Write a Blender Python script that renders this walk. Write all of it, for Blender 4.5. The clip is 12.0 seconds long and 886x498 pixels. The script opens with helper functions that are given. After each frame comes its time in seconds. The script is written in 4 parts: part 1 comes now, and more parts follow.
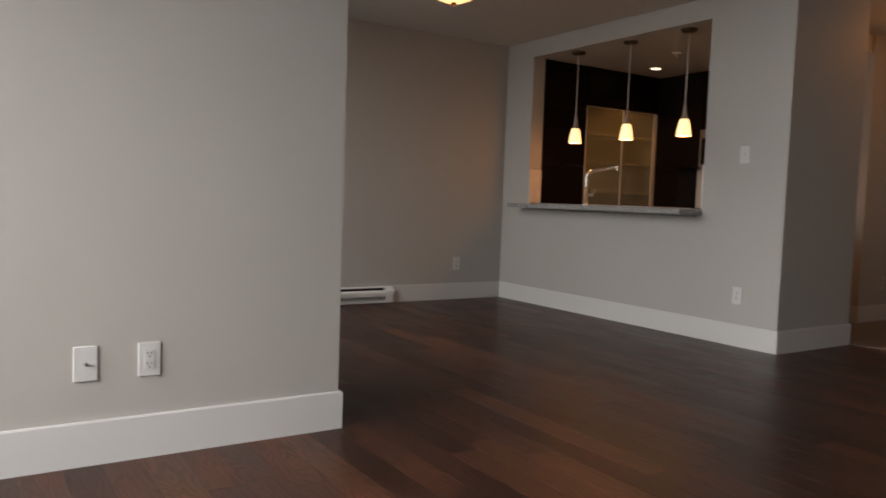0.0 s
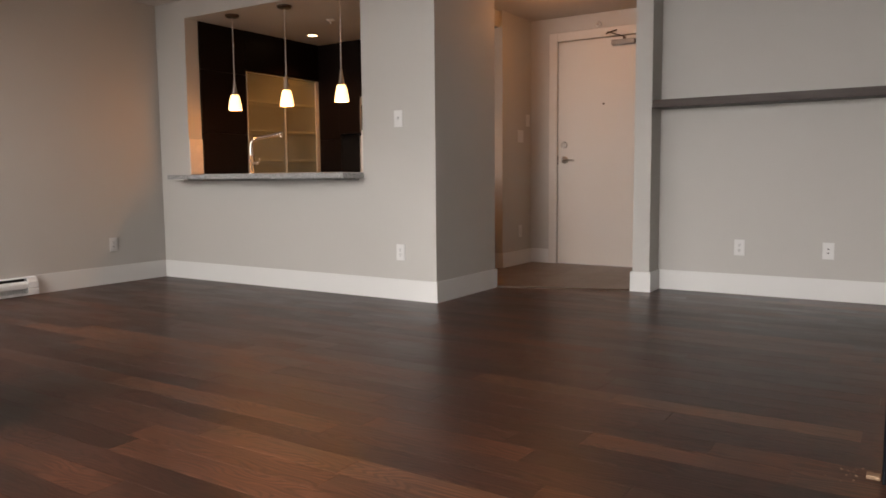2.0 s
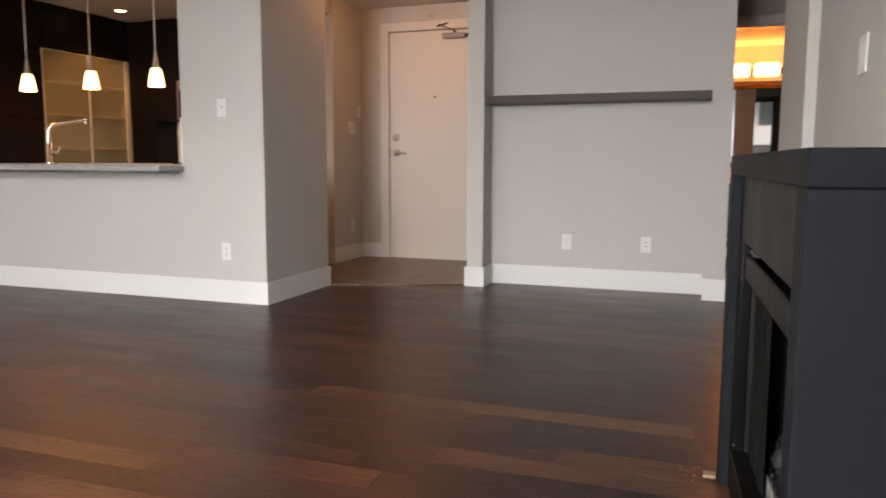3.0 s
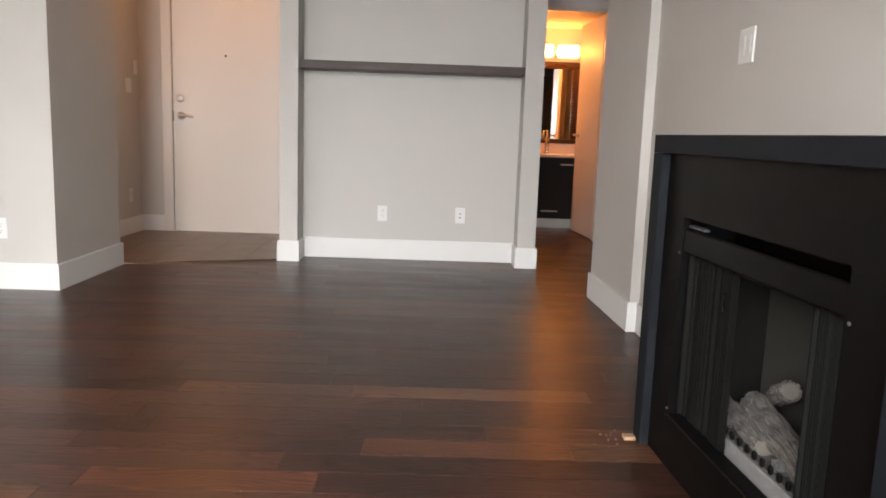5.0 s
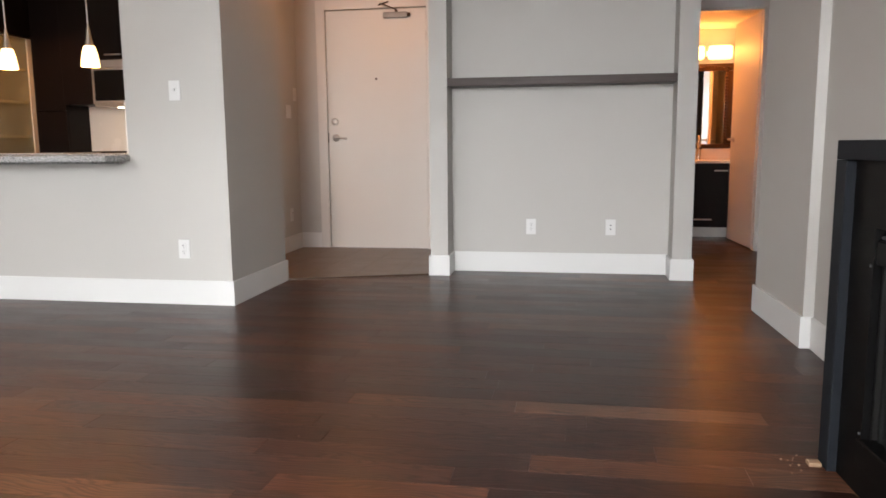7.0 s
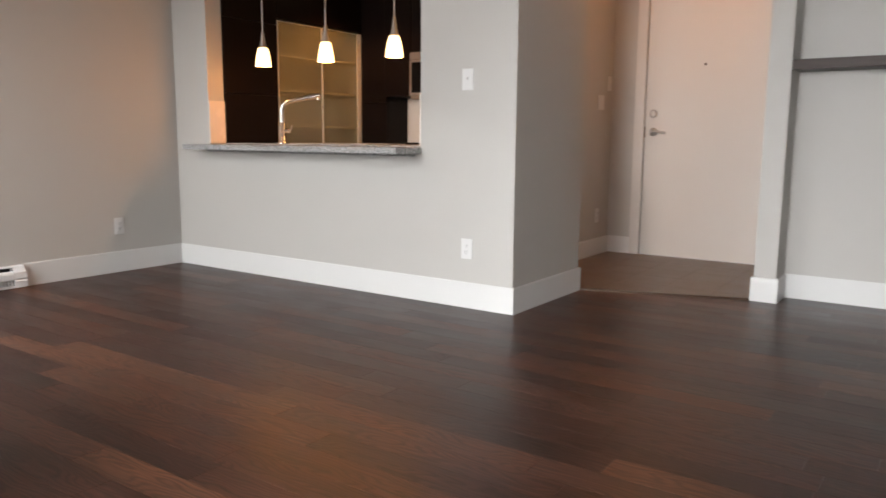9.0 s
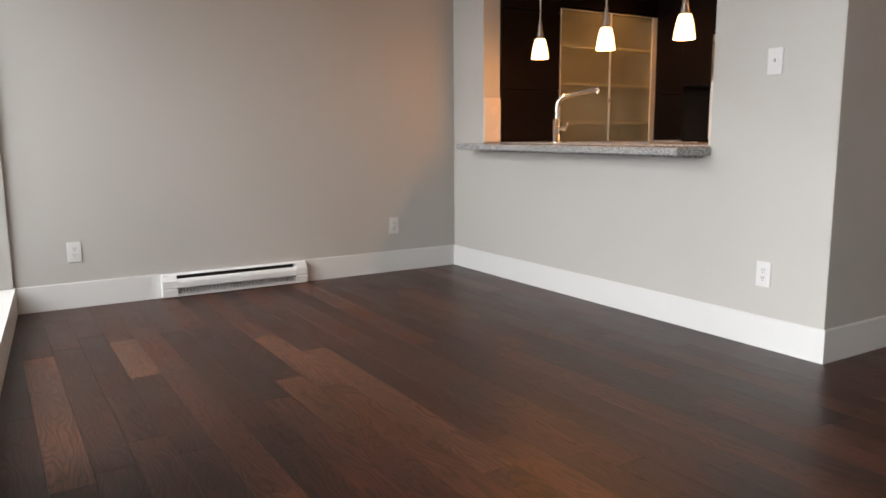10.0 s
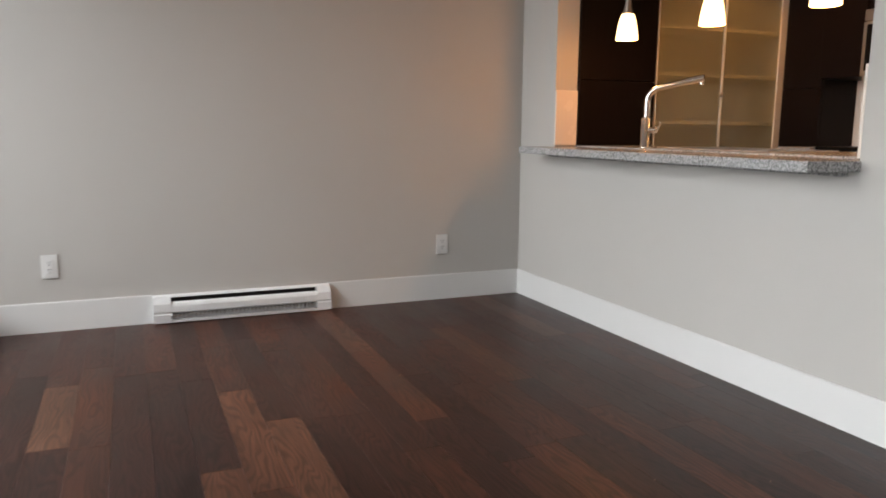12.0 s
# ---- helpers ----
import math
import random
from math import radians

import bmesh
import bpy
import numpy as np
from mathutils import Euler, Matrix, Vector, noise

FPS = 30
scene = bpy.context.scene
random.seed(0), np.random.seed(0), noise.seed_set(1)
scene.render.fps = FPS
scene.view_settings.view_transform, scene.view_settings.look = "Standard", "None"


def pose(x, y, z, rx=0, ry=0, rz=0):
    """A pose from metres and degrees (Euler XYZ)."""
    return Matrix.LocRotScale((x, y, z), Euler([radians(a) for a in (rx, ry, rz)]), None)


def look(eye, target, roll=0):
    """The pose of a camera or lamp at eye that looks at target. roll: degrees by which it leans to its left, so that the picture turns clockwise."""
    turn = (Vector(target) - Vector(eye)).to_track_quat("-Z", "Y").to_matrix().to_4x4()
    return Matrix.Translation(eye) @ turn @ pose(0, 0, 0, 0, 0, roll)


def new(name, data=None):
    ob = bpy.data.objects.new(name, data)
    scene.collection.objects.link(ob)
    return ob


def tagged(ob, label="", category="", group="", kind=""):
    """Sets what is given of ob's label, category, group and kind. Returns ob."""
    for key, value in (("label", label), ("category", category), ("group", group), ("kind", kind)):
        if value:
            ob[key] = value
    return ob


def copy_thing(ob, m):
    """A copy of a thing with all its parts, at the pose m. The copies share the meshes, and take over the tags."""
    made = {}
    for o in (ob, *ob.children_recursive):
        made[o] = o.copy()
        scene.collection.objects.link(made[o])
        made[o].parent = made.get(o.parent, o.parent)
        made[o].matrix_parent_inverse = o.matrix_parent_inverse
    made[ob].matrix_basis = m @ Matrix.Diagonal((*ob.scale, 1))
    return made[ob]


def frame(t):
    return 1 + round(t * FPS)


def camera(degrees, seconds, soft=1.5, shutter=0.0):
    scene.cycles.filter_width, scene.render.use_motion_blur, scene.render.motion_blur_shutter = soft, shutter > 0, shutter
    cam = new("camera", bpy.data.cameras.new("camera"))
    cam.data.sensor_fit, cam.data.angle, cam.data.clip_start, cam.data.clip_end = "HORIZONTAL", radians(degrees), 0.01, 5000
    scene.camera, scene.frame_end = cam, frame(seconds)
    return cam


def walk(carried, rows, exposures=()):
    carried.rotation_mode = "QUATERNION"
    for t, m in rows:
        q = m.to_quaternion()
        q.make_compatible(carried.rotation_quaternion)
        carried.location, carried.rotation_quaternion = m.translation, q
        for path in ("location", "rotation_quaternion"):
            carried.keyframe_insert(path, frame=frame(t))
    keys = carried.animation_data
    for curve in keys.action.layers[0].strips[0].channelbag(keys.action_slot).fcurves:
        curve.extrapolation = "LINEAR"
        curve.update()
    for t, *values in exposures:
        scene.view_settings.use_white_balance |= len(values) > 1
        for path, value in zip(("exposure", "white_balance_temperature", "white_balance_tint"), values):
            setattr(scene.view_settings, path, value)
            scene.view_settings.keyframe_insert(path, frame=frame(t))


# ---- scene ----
cam = camera(61.4, 12.0, soft=1.6, shutter=0.3)
PATH = [
    (0, (2.761, -4.347, 0.906), (1.089, -3.256, 0.774), 2.0),
    (0.5, (2.777, -4.338, 0.898), (1.246, -3.064, 0.72), 0.8),
    (1, (2.816, -4.314, 0.9), (1.41, -2.905, 0.705), 0.2),
    (1.5, (2.831, -4.299, 0.908), (1.596, -2.738, 0.711), 0.3),
    (2, (2.781, -4.255, 0.871), (1.707, -2.579, 0.676), -0.5),
    (2.5, (2.773, -4.177, 0.899), (1.764, -2.466, 0.666), -1.4),
    (3, (2.657, -4.128, 0.925), (1.999, -2.254, 0.694), 0.2),
    (3.2, (2.601, -4.136, 0.922), (2.031, -2.23, 0.71), 0.5),
    (4.8, (2.139, -4.067, 0.914), (2.103, -2.088, 0.625), 2.7),
    (5, (2.065, -4.084, 0.922), (2.095, -2.107, 0.621), 2.0),
    (5.5, (2.009, -4.096, 0.925), (2.158, -2.129, 0.599), -1.5),
    (6, (1.987, -4.102, 0.934), (1.963, -2.123, 0.642), -0.9),
    (6.5, (1.984, -4.101, 0.94), (1.77, -2.132, 0.66), -0.9),
    (7, (1.993, -4.103, 0.943), (1.652, -2.152, 0.666), -0.5),
    (7.5, (2.016, -4.049, 0.963), (1.468, -2.146, 0.682), -0.1),
    (7.7, (2.131, -3.983, 0.942), (1.383, -2.148, 0.669), -0.2),
    (9.3, (1.901, -3.34, 0.964), (0.593, -1.858, 0.666), 0.1),
    (9.5, (1.856, -3.231, 0.976), (0.378, -1.914, 0.693), -0.1),
    (10, (1.758, -2.954, 0.98), (0.074, -1.921, 0.669), -0.4),
    (10.5, (1.587, -2.812, 0.961), (-0.125, -1.823, 0.657), 0.2),
    (11, (1.492, -2.533, 0.956), (-0.298, -1.705, 0.623), -1.0),
    (11.5, (1.374, -2.262, 0.972), (-0.495, -1.639, 0.627), -0.4),
    (12, (1.089, -2.179, 0.986), (-0.731, -1.412, 0.67), 0.5),
]
walk(cam, [(t, look(eye, target, roll)) for t, eye, target, roll in PATH],
     exposures=[(0.0, -1.2, 7000, 13), (0.5, -1.07, 7150, 14), (1.0, -0.8, 7250, 15), (1.5, -0.5, 7250, 15), (2.0, -0.27, 7200, 15),
                (3.0, 0.12, 7000, 14), (5.5, 0.42, 6800, 12), (7.5, 0.25, 6600, 11), (9.5, 0.24, 6650, 11), (10.5, 0.08, 6550, 10), (12.0, 0.05, 6500, 10)])

# ---- world and large lights ----
world = bpy.data.worlds.new("overcast_sky")
scene.world = world
world.use_nodes = True
wn, wl = world.node_tree.nodes, world.node_tree.links
sky = wn.new("ShaderNodeTexSky")
sky.sky_type, sky.sun_disc = "NISHITA", False
sky.sun_elevation, sky.sun_rotation = radians(50), radians(-8)
sky.air_density, sky.dust_density, sky.ozone_density = 1.0, 6.0, 1.0
hsv = wn.new("ShaderNodeHueSaturation")
hsv.inputs["Saturation"].default_value = 0.35
wl.new(sky.outputs[0], hsv.inputs["Color"])
wl.new(hsv.outputs[0], wn["Background"].inputs["Color"])
wn["Background"].inputs["Strength"].default_value = 0.15
sun_data = bpy.data.lights.new("sun", "SUN")
sun_data.energy, sun_data.angle, sun_data.color = 1.5, radians(20), (1.0, 0.96, 0.9)
sun = new("sun", sun_data)
sun.matrix_world = look((-4, 30, 37), (0, 0, 0))

WARM = (1.0, 0.405, 0.115)


def point_lamp(name, at, watts, radius=0.03, color=WARM):
    d = bpy.data.lights.new(name, "POINT")
    d.energy, d.shadow_soft_size, d.color = watts, radius, color
    ob = new(name, d)
    ob.location = at
    return ob


def area_lamp(name, eye, target, watts, w, h, color=(1, 1, 1), spread=110):
    d = bpy.data.lights.new(name, "AREA")
    d.shape, d.size, d.size_y, d.energy, d.color = "RECTANGLE", w, h, watts, color
    d.spread = radians(spread)
    ob = new(name, d)
    ob.matrix_world = look(eye, target)
    return ob


DAY = (0.93, 0.97, 1.0)
area_lamp("daylight_front", (1.15, -5.75, 1.75), (1.35, -2.75, -0.45), 205, 2.3, 2.3, DAY)
area_lamp("daylight_alcove", (-1.7, -3.75, 1.75), (-1.7, -0.75, -0.45), 60, 2.3, 2.3, DAY)
for lx in (-2.086, -1.494, -0.929):
    point_lamp("pendant_bulb", (lx, 0.140, 1.415), 4.6)
# The second spot, at (-1.0, 1.0), is unseen, added to warm the far wall.
for at in ((-2.15, 1.18), (-1.0, 1.0)):
    d = bpy.data.lights.new("downlight_bulb", "SPOT")
    d.energy, d.spot_size, d.spot_blend, d.color, d.shadow_soft_size = 26.0, radians(115), 0.6, WARM, 0.03
    new("downlight_bulb", d).location = (*at, 2.195)
point_lamp("entry_bulb", (0.27, 1.45, 2.22), 8.5, 0.06)
point_lamp("alcove_bulb", (-1.5, -1.55, 2.18), 2.0, 0.06)
for lx in (2.632, 2.907, 3.182, 3.457):
    point_lamp("vanity_bulb", (lx, 3.98, 1.85), 7.5, 0.05, (1.0, 0.295, 0.056))

# ---- materials ----


def material(name, color, rough=0.5, metal=0.0, vary=0.06, scale=6.0, bump=0.0, bump_scale=80.0, rough_vary=0.08, **extra):
    m = bpy.data.materials.new(name)
    m.use_nodes = True
    n, l = m.node_tree.nodes, m.node_tree.links
    b = n["Principled BSDF"]
    co = n.new("ShaderNodeTexCoord")
    big = n.new("ShaderNodeTexNoise")
    big.inputs["Scale"].default_value, big.inputs["Detail"].default_value = scale, 5
    l.new(co.outputs["Object"], big.inputs["Vector"])
    mix = n.new("ShaderNodeMix")
    mix.data_type = "RGBA"
    mix.inputs[6].default_value = (*[c * (1 - vary) for c in color], 1)
    mix.inputs[7].default_value = (*[min(1, c * (1 + vary)) for c in color], 1)
    l.new(big.outputs[0], mix.inputs[0])
    l.new(mix.outputs[2], b.inputs["Base Color"])
    rr = n.new("ShaderNodeMapRange")
    rr.inputs[3].default_value, rr.inputs[4].default_value = max(0.02, rough - rough_vary), min(1, rough + rough_vary)
    fine = n.new("ShaderNodeTexNoise")
    fine.inputs["Scale"].default_value, fine.inputs["Detail"].default_value = bump_scale, 3
    l.new(co.outputs["Object"], fine.inputs["Vector"])
    l.new(big.outputs[0], rr.inputs[0])
    l.new(rr.outputs[0], b.inputs["Roughness"])
    b.inputs["Metallic"].default_value = metal
    if bump:
        bp = n.new("ShaderNodeBump")
        bp.inputs["Strength"].default_value, bp.inputs["Distance"].default_value = bump, 0.004
        l.new(fine.outputs[0], bp.inputs["Height"])
        l.new(bp.outputs[0], b.inputs["Normal"])
    for key, value in extra.items():
        b.inputs[key.replace("_", " ")].default_value = value
    return m


def glow(name, color, strength, base=(0.9, 0.85, 0.75)):
    m = material(name, base, 0.35)
    b = m.node_tree.nodes["Principled BSDF"]
    b.inputs["Emission Color"].default_value = (*color, 1)
    b.inputs["Emission Strength"].default_value = strength
    return m


def wood_floor(name, lift=1.0):
    m = bpy.data.materials.new(name)
    m.use_nodes = True
    n, l = m.node_tree.nodes, m.node_tree.links
    b = n["Principled BSDF"]
    oi, geo = n.new("ShaderNodeObjectInfo"), n.new("ShaderNodeNewGeometry")
    add = n.new("ShaderNodeMath")
    add.operation = "ADD"
    l.new(oi.outputs["Random"], add.inputs[0]), l.new(geo.outputs["Random Per Island"], add.inputs[1])
    fr = n.new("ShaderNodeMath")
    fr.operation = "FRACT"
    l.new(add.outputs[0], fr.inputs[0])
    off = n.new("ShaderNodeVectorMath")
    off.operation = "MULTIPLY_ADD"
    comb = n.new("ShaderNodeCombineXYZ")
    for k in range(3):
        l.new(fr.outputs[0], comb.inputs[k])
    l.new(comb.outputs[0], off.inputs[0])
    off.inputs[1].default_value = (37.0, 53.0, 19.0)
    l.new(geo.outputs["Position"], off.inputs[2])

    def stretched(sx, sy, kind, **kw):
        mp = n.new("ShaderNodeMapping")
        mp.inputs["Scale"].default_value = (sx, sy, 1)
        l.new(off.outputs[0], mp.inputs["Vector"])
        t = n.new(kind)
        l.new(mp.outputs[0], t.inputs["Vector"])
        for key, value in kw.items():
            t.inputs[key].default_value = value
        return t
    grain = stretched(3, 70, "ShaderNodeTexNoise", Scale=1.6, Detail=6, Roughness=0.65)
    heart = stretched(1.9, 9.0, "ShaderNodeTexNoise", Scale=1.0, Detail=2.2, Roughness=0.5)
    across, lines = n.new("ShaderNodeSeparateXYZ"), n.new("ShaderNodeMath")
    l.new(off.outputs[0], across.inputs[0])
    lines.operation = "MULTIPLY"
    lines.inputs[1].default_value = 330.0
    l.new(across.outputs[1], lines.inputs[0])
    rings = n.new("ShaderNodeMath")
    rings.operation = "MULTIPLY_ADD"
    rings.inputs[1].default_value = 95.0
    l.new(heart.outputs[0], rings.inputs[0]), l.new(lines.outputs[0], rings.inputs[2])
    cath = n.new("ShaderNodeMath")
    cath.operation = "SINE"
    l.new(rings.outputs[0], cath.inputs[0])
    blotch = stretched(1.0, 2.2, "ShaderNodeTexNoise", Scale=2.2, Detail=4)
    ramp = n.new("ShaderNodeValToRGB")
    e = ramp.color_ramp.elements
    e[0].position, e[0].color = 0.0, (0.0260 * lift, 0.0113 * lift, 0.0085 * lift, 1)
    e[1].position, e[1].color = 1.0, (0.0980 * lift, 0.0423 * lift, 0.0239 * lift, 1)
    for pos, col in ((0.3, (0.0370 * lift, 0.0147 * lift, 0.0101 * lift, 1)), (0.55, (0.0460 * lift, 0.0191 * lift, 0.0129 * lift, 1)), (0.75, (0.0600 * lift, 0.0214 * lift, 0.0121 * lift, 1)), (0.9, (0.0780 * lift, 0.0312 * lift, 0.0175 * lift, 1))):
        el = e.new(pos)
        el.color = col
    l.new(fr.outputs[0], ramp.inputs[0])
    g1 = n.new("ShaderNodeMapRange")
    g1.inputs[1].default_value, g1.inputs[2].default_value = 0.3, 0.75
    g1.inputs[3].default_value, g1.inputs[4].default_value = 0.58, 1.36
    l.new(grain.outputs[0], g1.inputs[0])
    g2 = n.new("ShaderNodeMapRange")
    g2.inputs[1].default_value, g2.inputs[2].default_value = -1.0, 0.2
    g2.inputs[3].default_value, g2.inputs[4].default_value = 0.56, 1.14
    l.new(cath.outputs[0], g2.inputs[0])
    g3 = n.new("ShaderNodeMapRange")
    g3.inputs[1].default_value, g3.inputs[2].default_value = 0.3, 0.7
    g3.inputs[3].default_value, g3.inputs[4].default_value = 0.60, 1.36
    l.new(blotch.outputs[0], g3.inputs[0])
    m1, m2 = n.new("ShaderNodeMath"), n.new("ShaderNodeMath")
    m1.operation = m2.operation = "MULTIPLY"
    l.new(g1.outputs[0], m1.inputs[0]), l.new(g2.outputs[0], m1.inputs[1])
    l.new(m1.outputs[0], m2.inputs[0]), l.new(g3.outputs[0], m2.inputs[1])
    col = n.new("ShaderNodeVectorMath")
    col.operation = "SCALE"
    l.new(ramp.outputs[0], col.inputs[0]), l.new(m2.outputs[0], col.inputs["Scale"])
    l.new(col.outputs[0], b.inputs["Base Color"])
    rr = n.new("ShaderNodeMapRange")
    rr.inputs[1].default_value, rr.inputs[2].default_value = 0.3, 0.7
    rr.inputs[3].default_value, rr.inputs[4].default_value = 0.29, 0.40
    l.new(blotch.outputs[0], rr.inputs[0])
    l.new(rr.outputs[0], b.inputs["Roughness"])
    b.inputs["Specular IOR Level"].default_value = 0.19
    hs = n.new("ShaderNodeMath")
    hs.operation = "MULTIPLY_ADD"
    hs.inputs[1].default_value = 0.16
    l.new(cath.outputs[0], hs.inputs[0]), l.new(grain.outputs[0], hs.inputs[2])
    bp = n.new("ShaderNodeBump")
    bp.inputs["Strength"].default_value, bp.inputs["Distance"].default_value = 0.24, 0.0015
    l.new(hs.outputs[0], bp.inputs["Height"])
    l.new(bp.outputs[0], b.inputs["Normal"])
    return m


def granite():
    m = material("grey_granite", (0.33, 0.33, 0.33), 0.22)
    n, l = m.node_tree.nodes, m.node_tree.links
    co = n.new("ShaderNodeTexCoord")
    v = n.new("ShaderNodeTexVoronoi")
    v.inputs["Scale"].default_value = 300
    ns = n.new("ShaderNodeTexNoise")
    ns.inputs["Scale"].default_value, ns.inputs["Detail"].default_value = 95, 6
    l.new(co.outputs["Object"], v.inputs["Vector"]), l.new(co.outputs["Object"], ns.inputs["Vector"])
    s = n.new("ShaderNodeSeparateColor")
    l.new(v.outputs["Color"], s.inputs[0])
    a = n.new("ShaderNodeMath")
    a.operation = "MULTIPLY_ADD"
    a.inputs[1].default_value = 0.5
    l.new(s.outputs[0], a.inputs[0]), l.new(ns.outputs[0], a.inputs[2])
    r = n.new("ShaderNodeValToRGB")
    e = r.color_ramp.elements
    e[0].position, e[0].color = 0.40, (0.09, 0.09, 0.09, 1)
    e[1].position, e[1].color = 1.0, (0.46, 0.45, 0.44, 1)
    for pos, c in ((0.58, 0.19), (0.75, 0.30)):
        e.new(pos).color = (c, c, c, 1)
    l.new(a.outputs[0], r.inputs[0])
    l.new(r.outputs[0], n["Principled BSDF"].inputs["Base Color"])
    return m


def grained(name, dark, light, rough, axis=2):
    m = material(name, light, rough)
    n, l = m.node_tree.nodes, m.node_tree.links
    co, mp, ns = n.new("ShaderNodeTexCoord"), n.new("ShaderNodeMapping"), n.new("ShaderNodeTexNoise")
    sc = [60, 60, 60]
    sc[axis] = 3
    mp.inputs["Scale"].default_value = sc
    ns.inputs["Scale"].default_value, ns.inputs["Detail"].default_value = 1.0, 5
    l.new(co.outputs["Object"], mp.inputs["Vector"]), l.new(mp.outputs[0], ns.inputs["Vector"])
    mx = n.new("ShaderNodeMix")
    mx.data_type = "RGBA"
    mx.inputs[6].default_value, mx.inputs[7].default_value = (*dark, 1), (*light, 1)
    l.new(ns.outputs[0], mx.inputs[0])
    l.new(mx.outputs[2], n["Principled BSDF"].inputs["Base Color"])
    n["Principled BSDF"].inputs["Specular IOR Level"].default_value = 0.10
    return m


def glass(name, color=(1, 1, 1), rough=0.0):
    m = material(name, color, max(rough, 0.02), rough_vary=0.0, vary=0.0)
    b = m.node_tree.nodes["Principled BSDF"]
    b.inputs["Transmission Weight"].default_value = 1.0
    return m


WALL = material("greige_paint", (0.455, 0.435, 0.408), 0.62, vary=0.025, scale=1.6, bump=0.10, bump_scale=220)
CEIL = material("ceiling_paint", (0.55, 0.53, 0.505), 0.8, vary=0.02, bump=0.2, bump_scale=160)
TRIM = material("white_trim_paint", (0.655, 0.645, 0.63), 0.38, vary=0.02, scale=3, bump=0.03, bump_scale=60)
DOOR = material("cream_door_paint", (0.60, 0.565, 0.525), 0.45, vary=0.02, scale=2, bump=0.06, bump_scale=120)
PLASTIC = material("white_plastic", (0.64, 0.63, 0.615), 0.3, vary=0.01)
HEATER = material("white_enamel", (0.66, 0.66, 0.655), 0.32, vary=0.03, scale=9)
DARKGAP = material("dark_gap", (0.02, 0.018, 0.017), 0.8)
FIN = material("aluminium_fins", (0.62, 0.62, 0.62), 0.45, 0.35, vary=0.25, scale=60)
OAK, PALE_OAK = wood_floor("dark_oak"), wood_floor("worn_oak", 1.12)
SUB = material("joint_shadow", (0.012, 0.008, 0.006), 0.8)
TILE = material("taupe_tile", (0.125, 0.086, 0.062), 0.38, vary=0.14, scale=5, bump=0.1)
GROUT = material("tile_grout", (0.12, 0.10, 0.085), 0.85)
GRANITE = granite()
SHELFWOOD = grained("grey_stained_wood", (0.052, 0.040, 0.036), (0.098, 0.078, 0.071), 0.42, 0)
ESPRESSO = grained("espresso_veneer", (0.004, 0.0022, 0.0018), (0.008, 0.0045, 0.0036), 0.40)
CHROME = material("chrome", (0.78, 0.77, 0.75), 0.10, 1.0, vary=0.01, rough_vary=0.03)
NICKEL = material("satin_nickel", (0.46, 0.43, 0.40), 0.34, 1.0, vary=0.03)
STEEL = material("brushed_steel", (0.50, 0.48, 0.45), 0.32, 1.0, vary=0.05, scale=20)
STEEL_DARK = material("dull_grey_steel", (0.10, 0.10, 0.105), 0.45, 0.6, vary=0.1)
FROST = material("frosted_glass", (0.42, 0.42, 0.315), 0.22, vary=0.02, Transmission_Weight=0.85)
ALU = material("aluminium_frame", (0.66, 0.62, 0.53), 0.4, 0.1, vary=0.02)
SPLASH = material("cream_splashback", (0.74, 0.66, 0.58), 0.25, vary=0.02)
BLACK = material("black_enamel", (0.0024, 0.0022, 0.0022), 0.44, vary=0.12, scale=5, bump=0.05, Specular_IOR_Level=0.10)
BLACKFRAME = material("charcoal_paint", (0.0085, 0.0096, 0.0118), 0.55, vary=0.1, scale=4, bump=0.06, Specular_IOR_Level=0.08)
ASHSTRIP = material("pale_ash_strip", (0.125, 0.122, 0.118), 0.9, vary=0.3, scale=50, bump=0.5)
SOOT = material("firebox_soot", (0.0065, 0.006, 0.0055), 0.5, vary=0.35, scale=5, Specular_IOR_Level=0.2)
# Window light on the dark firebox back, put into a paler clouded grey.
FIREBACK = material("window_lit_fireback", (0.042, 0.039, 0.034), 0.45, vary=0.8, scale=2.2, Specular_IOR_Level=0.4)
MESHCURTAIN = material("wire_curtain", (0.0042, 0.0046, 0.0042), 0.7, 0.0, vary=0.8, scale=170, Specular_IOR_Level=0.10)
BARK = material("ceramic_bark", (0.072, 0.064, 0.058), 0.9, vary=0.85, scale=34, bump=1.0, bump_scale=70)
LOGEND = material("ceramic_cut_wood", (0.085, 0.076, 0.062), 0.85, vary=0.2, scale=30, bump=0.3)
EMBER = material("ash_grey_embers", (0.045, 0.043, 0.041), 0.9, vary=0.45, scale=60, bump=0.8, bump_scale=90)
RAWWOOD = material("raw_wood_offcut", (0.22, 0.135, 0.08), 0.6, vary=0.2, scale=30)
WINFRAME = material("black_window_frame", (0.018, 0.018, 0.02), 0.4, vary=0.05)
PANE = glass("window_glass", (0.97, 0.985, 0.985))
MIRROR = material("mirror_silver", (0.92, 0.92, 0.92), 0.02, 1.0, vary=0.0, rough_vary=0.0)
MIRRORFRAME = grained("carved_dark_frame", (0.03, 0.016, 0.009), (0.075, 0.04, 0.02), 0.4)
CLOSERGREY = material("grey_metal_paint", (0.27, 0.26, 0.25), 0.55, 0.2, vary=0.05)
SHADE = glow("lit_opal_shade", (1.0, 0.62, 0.26), 3.8)
SHADE2 = glow("lit_vanity_shade", (1.0, 0.56, 0.20), 3.6)
DOME = glow("lit_alabaster_dome", (1.0, 0.60, 0.26), 3.0)
DOWNLIGHT = glow("lit_downlight_lens", (1.0, 0.75, 0.42), 14.0)
